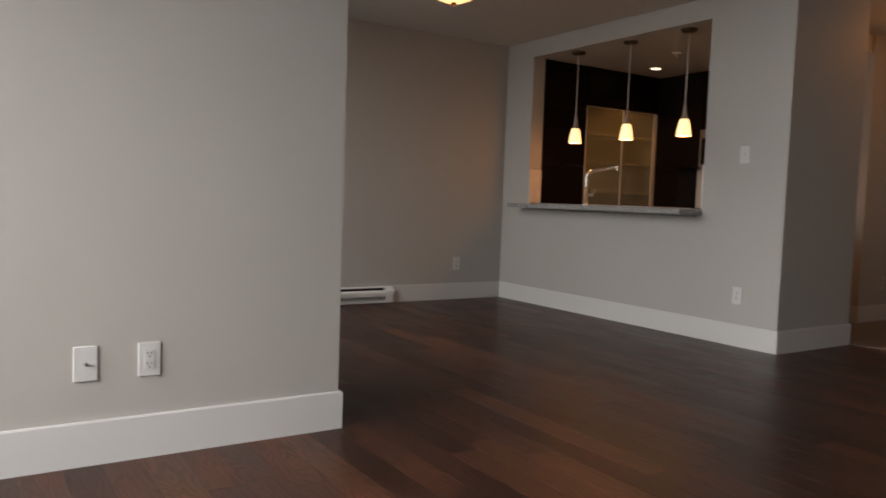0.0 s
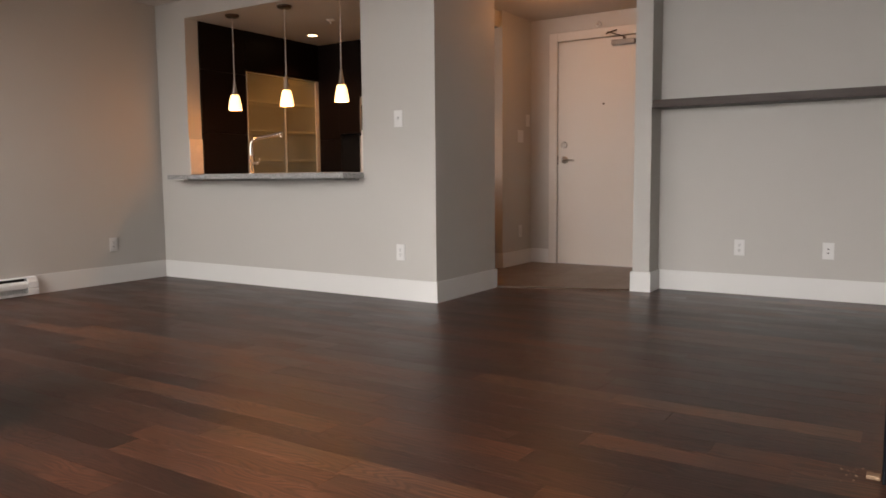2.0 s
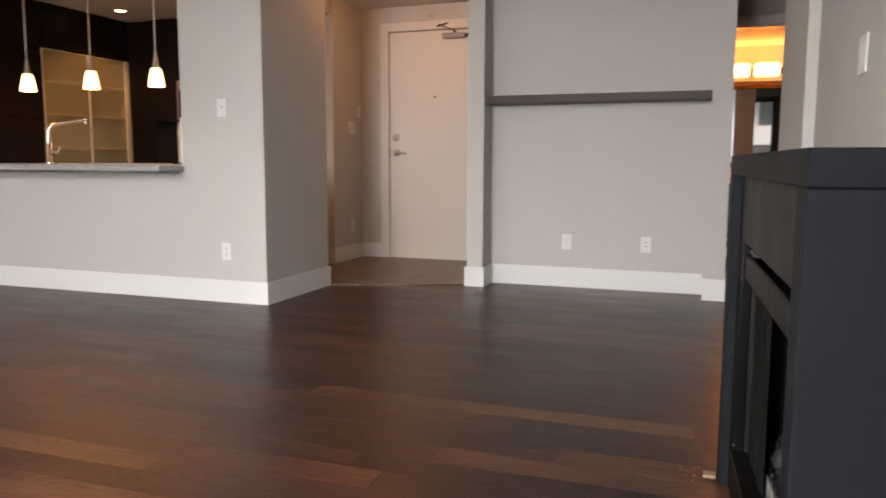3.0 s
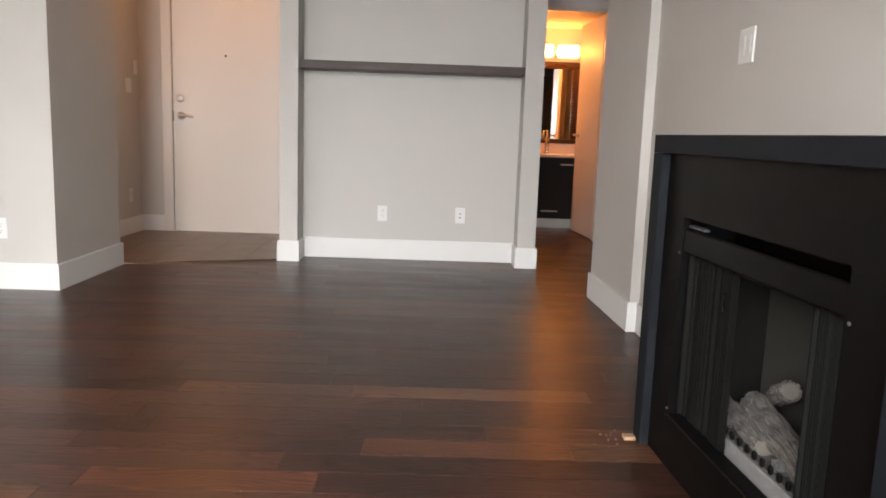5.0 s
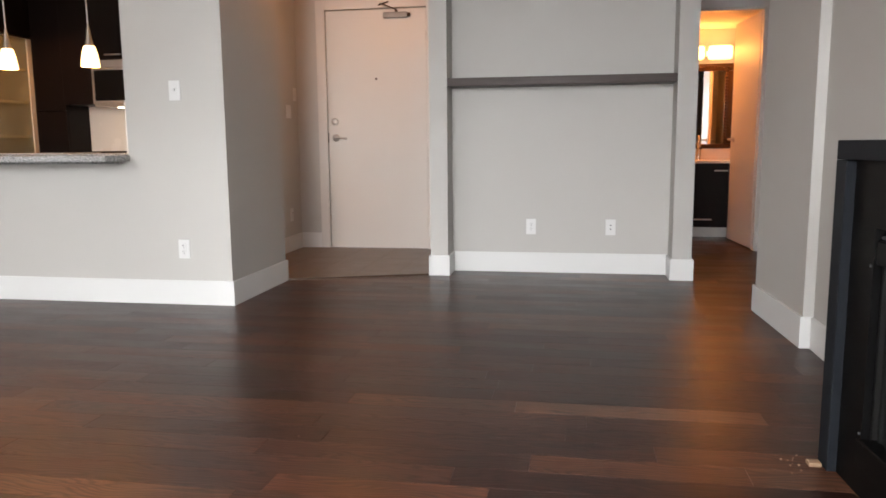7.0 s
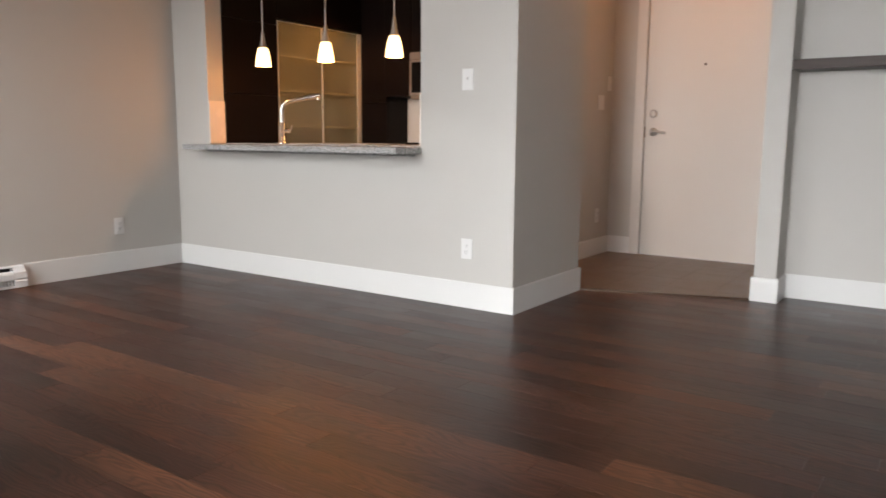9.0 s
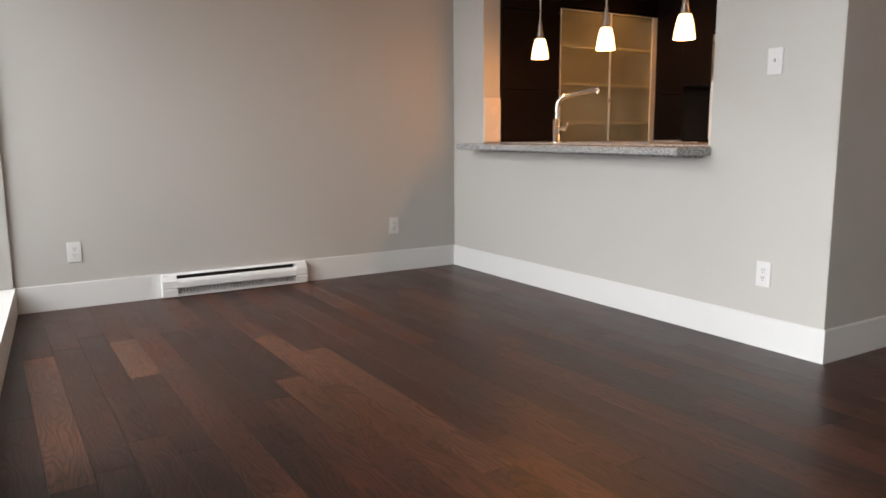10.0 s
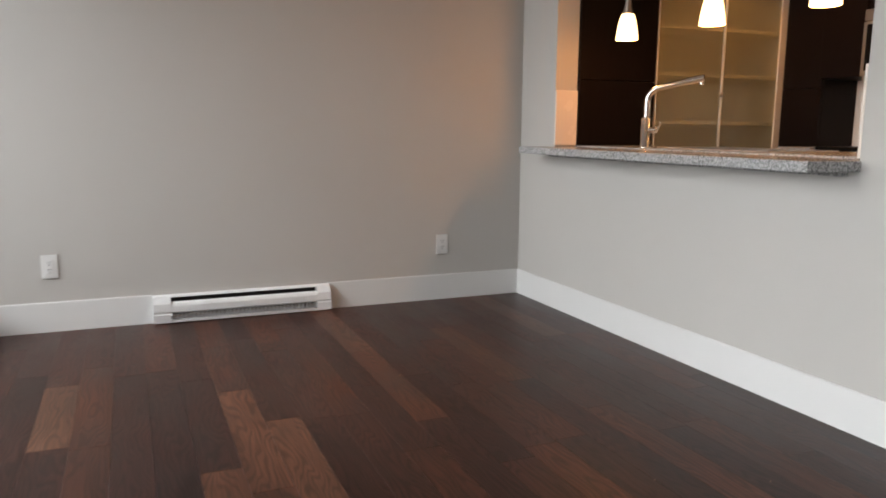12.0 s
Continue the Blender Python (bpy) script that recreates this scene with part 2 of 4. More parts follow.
BRONZE = material("dark_bronze", (0.07, 0.045, 0.03), 0.4, 0.8)
CONCRETE = material("pale_facade", (0.72, 0.72, 0.70), 0.8, vary=0.08, scale=0.6)
FARGLASS = material("far_window_glass", (0.10, 0.12, 0.13), 0.12)
ASPHALT = material("asphalt", (0.05, 0.05, 0.05), 0.85, vary=0.2, scale=0.5)

# ---- building helpers ----


def box(bm, x0, x1, y0, y1, z0, z1, bevel=0.0, seg=1):
    r = bmesh.ops.create_cube(bm, size=1.0, matrix=Matrix.LocRotScale(((x0 + x1) / 2, (y0 + y1) / 2, (z0 + z1) / 2), None, (x1 - x0, y1 - y0, z1 - z0)))
    if bevel:
        es = {e for v in r["verts"] for e in v.link_edges}
        bmesh.ops.bevel(bm, geom=list(es), offset=bevel, segments=seg, affect="EDGES", profile=0.5)
    return bm


def boxes(*rows, bevel=0.0, seg=1):
    bm = bmesh.new()
    for r in rows:
        box(bm, *r, bevel=bevel, seg=seg)
    return bm


def tube(bm, a, b, r0, r1=None, n=20, caps=True):
    a, b = Vector(a), Vector(b)
    d = b - a
    m = Matrix.Translation((a + b) / 2) @ d.to_track_quat("Z", "Y").to_matrix().to_4x4()
    bmesh.ops.create_cone(bm, cap_ends=caps, segments=n, radius1=r0, radius2=r0 if r1 is None else r1, depth=d.length, matrix=m)
    return bm


def lathe(bm, profile, at=(0, 0, 0), n=28, axis="Z"):
    rings = []
    for r, h in profile:
        ring = []
        for k in range(n):
            a = 2 * math.pi * k / n
            c, s = r * math.cos(a), r * math.sin(a)
            p = {"Z": (c, s, h), "Y": (c, h, s), "X": (h, c, s)}[axis]
            ring.append(bm.verts.new(Vector(at) + Vector(p)))
        rings.append(ring)
    for p, q in zip(rings, rings[1:]):
        for k in range(n):
            bm.faces.new((p[k], p[(k + 1) % n], q[(k + 1) % n], q[k]))
    for ring in (rings[0], rings[-1]):
        bm.faces.new(ring)
    bmesh.ops.recalc_face_normals(bm, faces=bm.faces)
    return bm


def prism(bm, outline, z0, z1):
    lo = [bm.verts.new((x, y, z0)) for x, y in outline]
    hi = [bm.verts.new((x, y, z1)) for x, y in outline]
    n = len(lo)
    bm.faces.new(lo), bm.faces.new(hi)
    for k in range(n):
        bm.faces.new((lo[k], lo[(k + 1) % n], hi[(k + 1) % n], hi[k]))
    bmesh.ops.recalc_face_normals(bm, faces=bm.faces)
    return bm


def pipe(path, r, n=14):
    bm = bmesh.new()
    pts = [Vector(p) for p in path]
    rings = []
    side = None
    for i, p in enumerate(pts):
        d = (pts[min(i + 1, len(pts) - 1)] - pts[max(i - 1, 0)]).normalized()
        u = d.orthogonal().normalized() if side is None else (side - d * side.dot(d)).normalized()
        side = u
        v = d.cross(u)
        rings.append([bm.verts.new(p + r * (math.cos(2 * math.pi * k / n) * u + math.sin(2 * math.pi * k / n) * v)) for k in range(n)])
    for a, b in zip(rings, rings[1:]):
        for k in range(n):
            bm.faces.new((a[k], a[(k + 1) % n], b[(k + 1) % n], b[k]))
    bm.faces.new(rings[0]), bm.faces.new(rings[-1])
    bmesh.ops.recalc_face_normals(bm, faces=bm.faces)
    return bm


def mesh_of(name, bm, mat, smooth=False):
    me = bpy.data.meshes.new(name)
    bm.to_mesh(me)
    bm.free()
    me.materials.append(mat)
    if smooth:
        for f in me.polygons:
            f.use_smooth = True
        me.set_sharp_from_angle(angle=radians(38))
    return me


def solid(name, bm, mat, label="", category="", kind="", group="", smooth=False):
    return tagged(new(name, mesh_of(name, bm, mat, smooth)), label, category, group, kind)


def thing(name, at, label, category, group="", kind=""):
    ob = new(name)
    ob.location = at
    ob.empty_display_size = 0.1
    return tagged(ob, label, category, group, kind)


def part(name, bm, mat, parent, label="", smooth=False):
    """A mesh in the parent's own coordinates."""
    ob = new(name, mesh_of(name, bm, mat, smooth))
    ob.parent = parent
    if label:
        ob["label"] = label
    return ob


def structure(name, bm, mat, label="", category="wall"):
    return solid(name, bm, mat, label, category, "structure")


def holed(x0, x1, y0, y1, z0, z1, a0, a1, c0, c1):
    """A wall along x with one opening from a0 to a1 and c0 to c1, as one closed mesh."""
    bm = bmesh.new()
    rings = [[bm.verts.new((x, y, z)) for x, z in ((p0, q0), (p1, q0), (p1, q1), (p0, q1))] for y in (y0, y1) for p0, p1, q0, q1 in ((x0, x1, z0, z1), (a0, a1, c0, c1))]
    of, nf, ob, nb = rings
    for k in range(4):
        j = (k + 1) % 4
        for quad in ((of[k], of[j], nf[j], nf[k]), (ob[k], ob[j], nb[j], nb[k]), (of[k], of[j], ob[j], ob[k]), (nf[k], nf[j], nb[j], nb[k])):
            bm.faces.new(quad)
    bmesh.ops.recalc_face_normals(bm, faces=bm.faces)
    return bm


# ---- walls, floor and ceiling ----
CZ, KZ = 2.357, 2.21
KX0, KX1 = -2.515, -0.624   # kitchen opening
structure("wall_kitchen", holed(-2.892, 0, 0, 0.137, 0, CZ, KX0, KX1, 0.861, KZ),
          WALL, "greige painted wall with an open kitchen pass-through")
structure("wall_side", boxes((-0.137, 0, 0.137, 0.835, 0, CZ)), WALL, "greige painted return wall beside the entry")
structure("wall_west", boxes((-3.04, -2.892, -3.3, 2.1, 0, CZ)), WALL, "greige painted wall above the baseboard heater")
structure("wall_kitchen_far", boxes((-2.892, -0.64, 1.95, 2.07, 0, CZ)), WALL, "greige painted wall behind the range")
structure("wall_entry_left", boxes((-0.64, -0.49, 1.88, 2.474, 0, CZ)), WALL, "greige painted wall with light switches")
structure("wall_entry", holed(-0.64, 1.10, 2.474, 2.60, -0.05, CZ, -0.207, 0.712, -0.002, 2.132), WALL,
          "greige painted wall around the entry door")
structure("wall_niche_left", boxes((0.981, 1.107, 1.18, 2.474, 0, CZ)), WALL, "greige painted pier beside the niche")
structure("wall_niche_back", boxes((1.107, 2.672, 1.408, 1.53, 0, CZ)), WALL, "greige painted back of the niche")
structure("wall_niche_right", boxes((2.672, 2.801, 1.18, 2.72, 0, CZ)), WALL, "greige painted pier beside the hall")
structure("wall_bath_front", holed(2.10, 4.3, 2.72, 2.84, -0.05, CZ, 2.80, 3.565, -0.002, 2.06), WALL,
          "greige painted wall around the bathroom doorway")
structure("wall_bath_west", boxes((2.0, 2.10, 2.72, 4.3, 0, CZ)), WALL, "warm lit bathroom side wall")
structure("wall_bath_back", boxes((2.0, 3.80, 4.2, 4.32, 0, CZ)), WALL, "warm lit bathroom wall behind the mirror")
structure("wall_bath_east", boxes((3.70, 3.80, 2.84, 4.2, 0, CZ)), WALL, "warm lit bathroom side wall")
structure("wall_hall_pier", prism(bmesh.new(), [(3.013, 0.264), (3.042, -0.519), (3.2, -0.519), (3.2, 0.264)], 0, CZ), WALL, "greige painted pier at the hall corner")
structure("wall_fireplace", boxes((3.088, 3.2, -5.2, -0.519, 0, CZ)), WALL, "greige painted wall above the fireplace")
structure("wall_hall_east", boxes((4.3, 4.42, 0.17, 2.84, 0, CZ)), WALL, "greige painted hall wall")
structure("wall_bedroom_door", holed(3.2, 6.5, 0.17, 0.271, -0.05, CZ, 3.30, 4.12, -0.002, 2.06), WALL,
          "greige painted wall around the bedroom doorway")
structure("wall_bedroom_east", boxes((6.5, 6.62, -5.35, 0.288, 0, CZ)), WALL, "greige painted bedroom wall")
structure("wall_column", boxes((-0.5, 0.141, -5.2, -3.104, 0, CZ)), WALL, "greige painted wall with two data outlets")
structure("wall_front", boxes((-0.5, 0.15, -5.35, -5.2, 0, CZ), (2.35, 3.25, -5.35, -5.2, 0, CZ), (4.0, 6.5, -5.35, -5.2, 0, CZ),
                              (0.15, 2.35, -5.35, -5.2, 0, 0.15), (0.15, 2.35, -5.35, -5.2, 2.3, CZ), (3.25, 4.0, -5.35, -5.2, 0, 0.75), (3.25, 4.0, -5.35, -5.2, 2.3, CZ)),
          WALL, "greige painted wall with wide windows")
structure("wall_alcove_window", boxes((-2.892, -0.5, -3.30, -3.10, 0, 0.12), (-2.892, -0.5, -3.30, -3.10, 2.3, CZ), (-0.62, -0.5, -3.30, -3.10, 0.12, 2.3)), WALL,
          "greige painted surround of the alcove window")
structure("ceiling", boxes((-3.04, 6.62, -5.35, 4.32, CZ, CZ + 0.12)), CEIL, "off-white painted ceiling", "ceiling")
# Darker WALL colour instead of CEIL stands in for the ceiling's lack of daylight.
structure("ceiling_kitchen", boxes((-2.892, -0.52, 0.137, 1.95, KZ, CZ - 0.004)), WALL, "dropped kitchen ceiling in warm light", "ceiling")
structure("ceiling_bathroom", boxes((2.10, 3.70, 2.84, 4.2, 2.10, CZ - 0.004)), CEIL, "low bathroom ceiling in warm light", "ceiling")
structure("window_sill_ledge", prism(bmesh.new(), [(-2.892, -3.10), (-0.5, -3.10), (-0.5, -3.045), (-2.892, -2.856)], 0, 0.148), TRIM, "white boxed ledge below the window", "window ledge")
structure("trim_window_return", boxes((-2.892, -2.867, -3.055, -2.865, 0.149, CZ), bevel=0.002), WALL, "greige board beside the window", "trim")

BH, BT = 0.147, 0.014


def baseboard(x0, x1, y0, y1):
    bm = bmesh.new()
    box(bm, x0, x1, y0, y1, 0, BH)
    top = [e for e in bm.edges if all(v.co.z > BH - 0.001 for v in e.verts)]
    bmesh.ops.bevel(bm, geom=top, offset=0.004, segments=2, affect="EDGES")
    structure("baseboard", bm, TRIM, "tall white painted baseboard", "baseboard")


for bx in ((-2.892 + BT, BT, -BT, 0), (0, BT, 0, 0.835 + BT), (-0.137, 0, 0.835, 0.835 + BT),
           (-2.892, -2.892 + BT, -2.88, -2.099), (-2.892, -2.892 + BT, -1.191, 0),
           (-0.64, -0.49 + BT, 1.88 - BT, 1.88), (-0.49, -0.49 + BT, 1.88, 2.474), (-0.49 + BT, -0.29, 2.474 - BT, 2.474), (0.795, 0.981 - BT, 2.474 - BT, 2.474),
           (0.981 - BT, 0.981, 1.18 - BT, 2.474), (0.981, 1.107 + BT, 1.18 - BT, 1.18), (1.107, 1.107 + BT, 1.18, 1.408 - BT), (1.107, 2.672, 1.408 - BT, 1.408),
           (2.672 - BT, 2.672, 1.18, 1.408 - BT), (2.672 - BT, 2.801 + BT, 1.18 - BT, 1.18), (2.801, 2.801 + BT, 1.18, 2.72),
           (3.043, 3.088, -0.519 - BT, -0.519), (3.022, 3.22, 0.264, 0.264 + BT),
           (3.088 - BT, 3.088, -1.83, -0.519 - BT), (3.088 - BT, 3.088, -5.2, -3.11),
           (0.141, 0.141 + BT, -5.2, -3.104 + BT), (-0.5, 0.141, -3.104, -3.104 + BT),
           (4.3 - BT, 4.3, 0.3, 2.72), (3.66, 4.3, 2.72 - BT, 2.72), (3.2, 3.2 + BT, -5.2, 0.17), (6.5 - BT, 6.5, -5.2, 0.17)):
    baseboard(*bx)
structure("baseboard", prism(bmesh.new(), [(2.999, 0.278), (3.013, 0.278), (3.043, -0.519), (3.043, -0.533), (3.028, -0.533)], 0, BH), TRIM, "tall white painted baseboard", "baseboard")


def casing(name, x0, x1, y, z, w, label):
    """Door casing around an opening in a wall that faces -y."""
    structure(name, boxes((x0 - w, x0, y - 0.016, y, 0, z + w), (x1, x1 + w, y - 0.016, y, 0, z + w), (x0, x1, y - 0.016, y, z, z + w), bevel=0.003), DOOR, label, "door casing")


casing("trim_entry_casing", -0.207, 0.712, 2.474, 2.132, 0.083, "cream painted casing of the entry door")
casing("trim_bath_casing", 2.80, 3.565, 2.72, 2.06, 0.08, "cream painted casing of the bathroom doorway")
structure("trim_bath_jamb", boxes((2.80, 2.815, 2.72, 2.84, 0, 2.06), (3.55, 3.565, 2.72, 2.84, 0, 2.06), (2.815, 3.55, 2.72, 2.84, 2.045, 2.06)), DOOR, "cream painted door jamb", "door jamb")
casing("trim_bedroom_casing", 3.30, 4.12, 0.17, 2.06, 0.07, "cream painted casing of the bedroom doorway")


# ---- windows ----
def window(name, x0, x1, y, z0, z1, bars, label):
    w = thing(name, ((x0 + x1) / 2, y, z0), label, "window", kind="structure")
    hx, h, f = (x1 - x0) / 2, z1 - z0, 0.06
    part("window_frame", boxes((-hx, -hx + f, -0.05, 0.05, 0, h), (hx - f, hx, -0.05, 0.05, 0, h), (-hx + f, hx - f, -0.05, 0.05, 0, f), (-hx + f, hx - f, -0.05, 0.05, h - f, h), bevel=0.004),
         WINFRAME, w)
    for b in bars:
        part("mullion", boxes((b - 0.03, b + 0.03, -0.045, 0.045, f, h - f), bevel=0.004), WINFRAME, w)
    edges = [-hx + f, *[b for b in bars], hx - f]
    for a, b in zip(edges, edges[1:]):
        p = part("pane", boxes((a + 0.03 * (a in bars), b - 0.03 * (b in bars), -0.006, 0.006, f, h - f)), PANE, w)
        p.visible_shadow = False
    return w


window("window_1", -2.867, -0.62, -3.105, 0.15, 2.3, (-0.4, 0.35), "black framed window above a white ledge")
window("window_2", 0.15, 2.35, -5.28, 0.15, 2.3, (-0.45, 0.45), "black framed window of the living room")
window("window_3", 3.25, 4.0, -5.28, 0.75, 2.3, (), "black framed bedroom window")

# ---- outside ----
structure("ground", boxes((-60, 60, -60, 60, -13.2, -13.0)), ASPHALT, "grey asphalt street far below", "ground")
bld = thing("apartment_building", (3.0, -32, -13.0), "pale concrete apartment building with glazed balconies", "building")
part("wall", boxes((-16, 16, -8, 0, 0, 30)), CONCRETE, bld)
for fl in range(10):
    for k in range(-4, 5):
        wdw = part("window", boxes((k * 3.4 - 1.2, k * 3.4 + 1.2, -0.02, 0.06, fl * 3 + 0.5, fl * 3 + 2.5)), FARGLASS, bld)
    part("balcony", boxes((-15.5, 15.5, 0.06, 1.5, fl * 3 - 0.1, fl * 3 + 0.12), (-15.5, 15.5, 1.42, 1.5, fl * 3 + 0.12, fl * 3 + 0.9)), CONCRETE, bld)

# ---- entry ----
door = thing("door_1", (0.2525, 2.494, 0.012), "flat cream entry door, closed, with nickel lever", "door", kind="structure")
part("leaf", boxes((-0.4555, 0.4555, -0.012, 0.032, 0, 2.114), bevel=0.002), DOOR, door)
lev = bmesh.new()
lathe(lev, [(0.034, -0.002), (0.034, -0.009), (0.028, -0.014), (0.012, -0.016), (0.011, -0.055), (0.010, -0.058)], (-0.385, -0.012, 1.0), axis="Y")
handle = part("door_handle", lev, NICKEL, door, "satin nickel lever handle", True)
arm = pipe([(-0.385, -0.062, 1.0), (-0.36, -0.066, 1.001), (-0.31, -0.066, 0.998), (-0.27, -0.060, 0.992)], 0.0095)
part("lever", arm, NICKEL, handle, "", True)
db = bmesh.new()
lathe(db, [(0.033, 0), (0.033, -0.008), (0.026, -0.020), (0.015, -0.022), (0.013, -0.034)], (-0.392, -0.012, 1.145), axis="Y")
part("deadbolt", db, NICKEL, door, "satin nickel thumb-turn deadbolt", True)
part("peephole", lathe(bmesh.new(), [(0.010, 0), (0.010, -0.004), (0.006, -0.005)], (0.0, -0.012, 1.515), axis="Y", n=16), BRONZE, door, "dark peephole")
for hz in (0.23, 1.06, 1.885):
    part("hinge", boxes((0.452, 0.466, -0.018, -0.010, hz - 0.05, hz + 0.05), bevel=0.002), NICKEL, door)
part("latch_plate", boxes((-0.463, -0.452, -0.014, -0.008, 0.955, 1.045), bevel=0.001), BRONZE, door)
closer = thing("door_closer", (0.45, 2.482, 2.065), "grey metal door closer with folded arm on the entry door", "door closer")
part("body", boxes((-0.115, 0.10, -0.052, -0.001, -0.022, 0.026), bevel=0.008, seg=2), CLOSERGREY, closer, smooth=True)
part("end_cap", lathe(bmesh.new(), [(0.018, 0.10), (0.018, 0.118), (0.012, 0.125)], (0, -0.026, 0.002), axis="X", n=16), BRONZE, closer)
part("pivot", lathe(bmesh.new(), [(0.014, 0.026), (0.014, 0.044), (0.009, 0.048)], (0.0, -0.026, 0), n=16), BRONZE, closer)
closer_arm = part("arm", boxes((-0.006, 0.006, -0.20, -0.02, 0.046, 0.054), bevel=0.002), BRONZE, closer)
closer_arm.matrix_local = pose(0, 0, 0, -10, 0, -38)
part("forearm", pipe([(-0.125, -0.155, 0.066), (-0.10, -0.10, 0.09), (-0.07, -0.012, 0.12)], 0.006), BRONZE, closer)
part("bracket", boxes((-0.10, -0.04, -0.012, 0.004, 0.095, 0.135), bevel=0.002), BRONZE, closer)


def plate(at, face, kind, label, gang=1):
    """A wall plate; face is the turn about z, 0 for a wall that faces -y."""
    w = 0.036 + 0.023 * (gang - 1) * 1.0
    name = {"outlet": "wall_outlet", "decora": "light_switch", "toggle": "light_switch", "data": "data_outlet", "cable": "cable_outlet"}[kind]
    p = thing(name, at, label, "outlet" if kind in ("outlet", "data", "cable") else "light switch")
    p.matrix_world = pose(*at, 0, 0, face)
    part("cover", boxes((-w, w, -0.006, 0, -0.0575, 0.0575), bevel=0.0025, seg=2), PLASTIC, p)
    for g in range(gang):
        gx = (g - (gang - 1) / 2) * 0.046
        if kind == "outlet":
            part("receptacle", boxes((gx - 0.0165, gx + 0.0165, -0.0085, -0.006, -0.034, 0.034), bevel=0.001), PLASTIC, p)
            for s in (-0.018, 0.018):
                for dx in (-0.006, 0.006):
                    part("slot", boxes((gx + dx - 0.0012, gx + dx + 0.0012, -0.0092, -0.0085, s - 0.001, s + 0.008)), DARKGAP, p)
                part("ground_hole", boxes((gx - 0.0022, gx + 0.0022, -0.0092, -0.0085, s - 0.011, s - 0.006)), DARKGAP, p)
        elif kind == "decora":
            part("rocker", boxes((gx - 0.0155, gx + 0.0155, -0.0078, -0.006, -0.033, 0.033), bevel=0.0008), PLASTIC, p)
        elif kind == "toggle":
            part("toggle", boxes((gx - 0.005, gx + 0.005, -0.018, -0.006, -0.003, 0.012), bevel=0.002), PLASTIC, p)
            part("surround", boxes((gx - 0.0165, gx + 0.0165, -0.0075, -0.006, -0.034, 0.034), bevel=0.0007), PLASTIC, p)
        elif kind == "cable":
            part("connector", lathe(bmesh.new(), [(0.0055, -0.006), (0.0055, -0.016), (0.003, -0.017)], axis="Y", n=12), NICKEL, p)
        else:
            for s in (-0.014, 0.014):
                part("jack", boxes((gx - 0.005, gx + 0.005, -0.0075, -0.006, s - 0.004, s + 0.004)), DARKGAP, p)
    return p


plate((-0.298, 0, 0.337), 0, "outlet", "white double outlet on the kitchen wall")
plate((-0.303, 0, 1.269), 0, "toggle", "white toggle switch on the kitchen wall")
plate((1.692, 1.408, 0.339), 0, "outlet", "white outlet low in the niche")
plate((2.265, 1.408, 0.339), 0, "data", "white data plate low in the niche")
plate((-2.892, -0.510, 0.325), 90, "outlet", "white outlet on the heater wall")
plate((-2.892, -2.552, 0.320), 90, "outlet", "white outlet between heater and window")
plate((0.141, -4.003, 0.336), 90, "cable", "white cable plate on the wall")
plate((0.141, -3.807, 0.336), 90, "outlet", "white outlet low on the wall")
plate((3.088, -1.552, 1.25), -90, "decora", "white double rocker switch above the fireplace", 2)
plate((-0.49, 2.24, 1.243), 90, "decora", "white double switch beside the entry door", 2)
plate((-0.49, 2.40, 1.40), 90, "decora", "white thermostat plate beside the entry door")
plate((-0.49, 2.235, 0.332), 90, "outlet", "white outlet beside the entry door")

el = thing("ceiling_light", (0.27, 1.45, CZ), "lit flush dome ceiling light in the entry", "ceiling light")
part("base", lathe(bmesh.new(), [(0.155, 0), (0.155, -0.012), (0.145, -0.018)]), NICKEL, el, smooth=True)
part("dome", lathe(bmesh.new(), [(0.143, -0.017), (0.135, -0.024), (0.105, -0.031), (0.06, -0.036), (0.01, -0.038)]), DOME, el, smooth=True)
al = thing("ceiling_light", (-1.5, -1.55, CZ), "lit amber dome ceiling light with bronze finial", "ceiling light")
part("base", lathe(bmesh.new(), [(0.13, 0), (0.13, -0.02), (0.10, -0.04)]), BRONZE, al, smooth=True)
part("dome", lathe(bmesh.new(), [(0.17, -0.045), (0.165, -0.06), (0.13, -0.10), (0.07, -0.125), (0.012, -0.132)]), DOME, al, smooth=True)
part("finial", lathe(bmesh.new(), [(0.012, -0.13), (0.02, -0.137), (0.014, -0.15), (0.004, -0.158)], n=16), BRONZE, al, smooth=True)
for at in ((0.20, 2.454, 2.25),):
    sp = thing("sprinkler_head", at, "small white sidewall sprinkler above the entry door", "sprinkler")
    part("escutcheon", lathe(bmesh.new(), [(0.028, 0.02), (0.028, 0.012), (0.018, 0.004)], axis="Y", n=18), PLASTIC, sp)
    part("deflector", lathe(bmesh.new(), [(0.006, 0.004), (0.006, -0.02), (0.014, -0.022), (0.014, -0.026)], axis="Y", n=14), NICKEL, sp)

shelf = solid("niche_shelf", boxes((1.107, 2.672, 1.188, 1.408, 1.349, 1.405), bevel=0.003), SHELFWOOD, "thick grey-stained wooden shelf spanning the niche", "shelf")

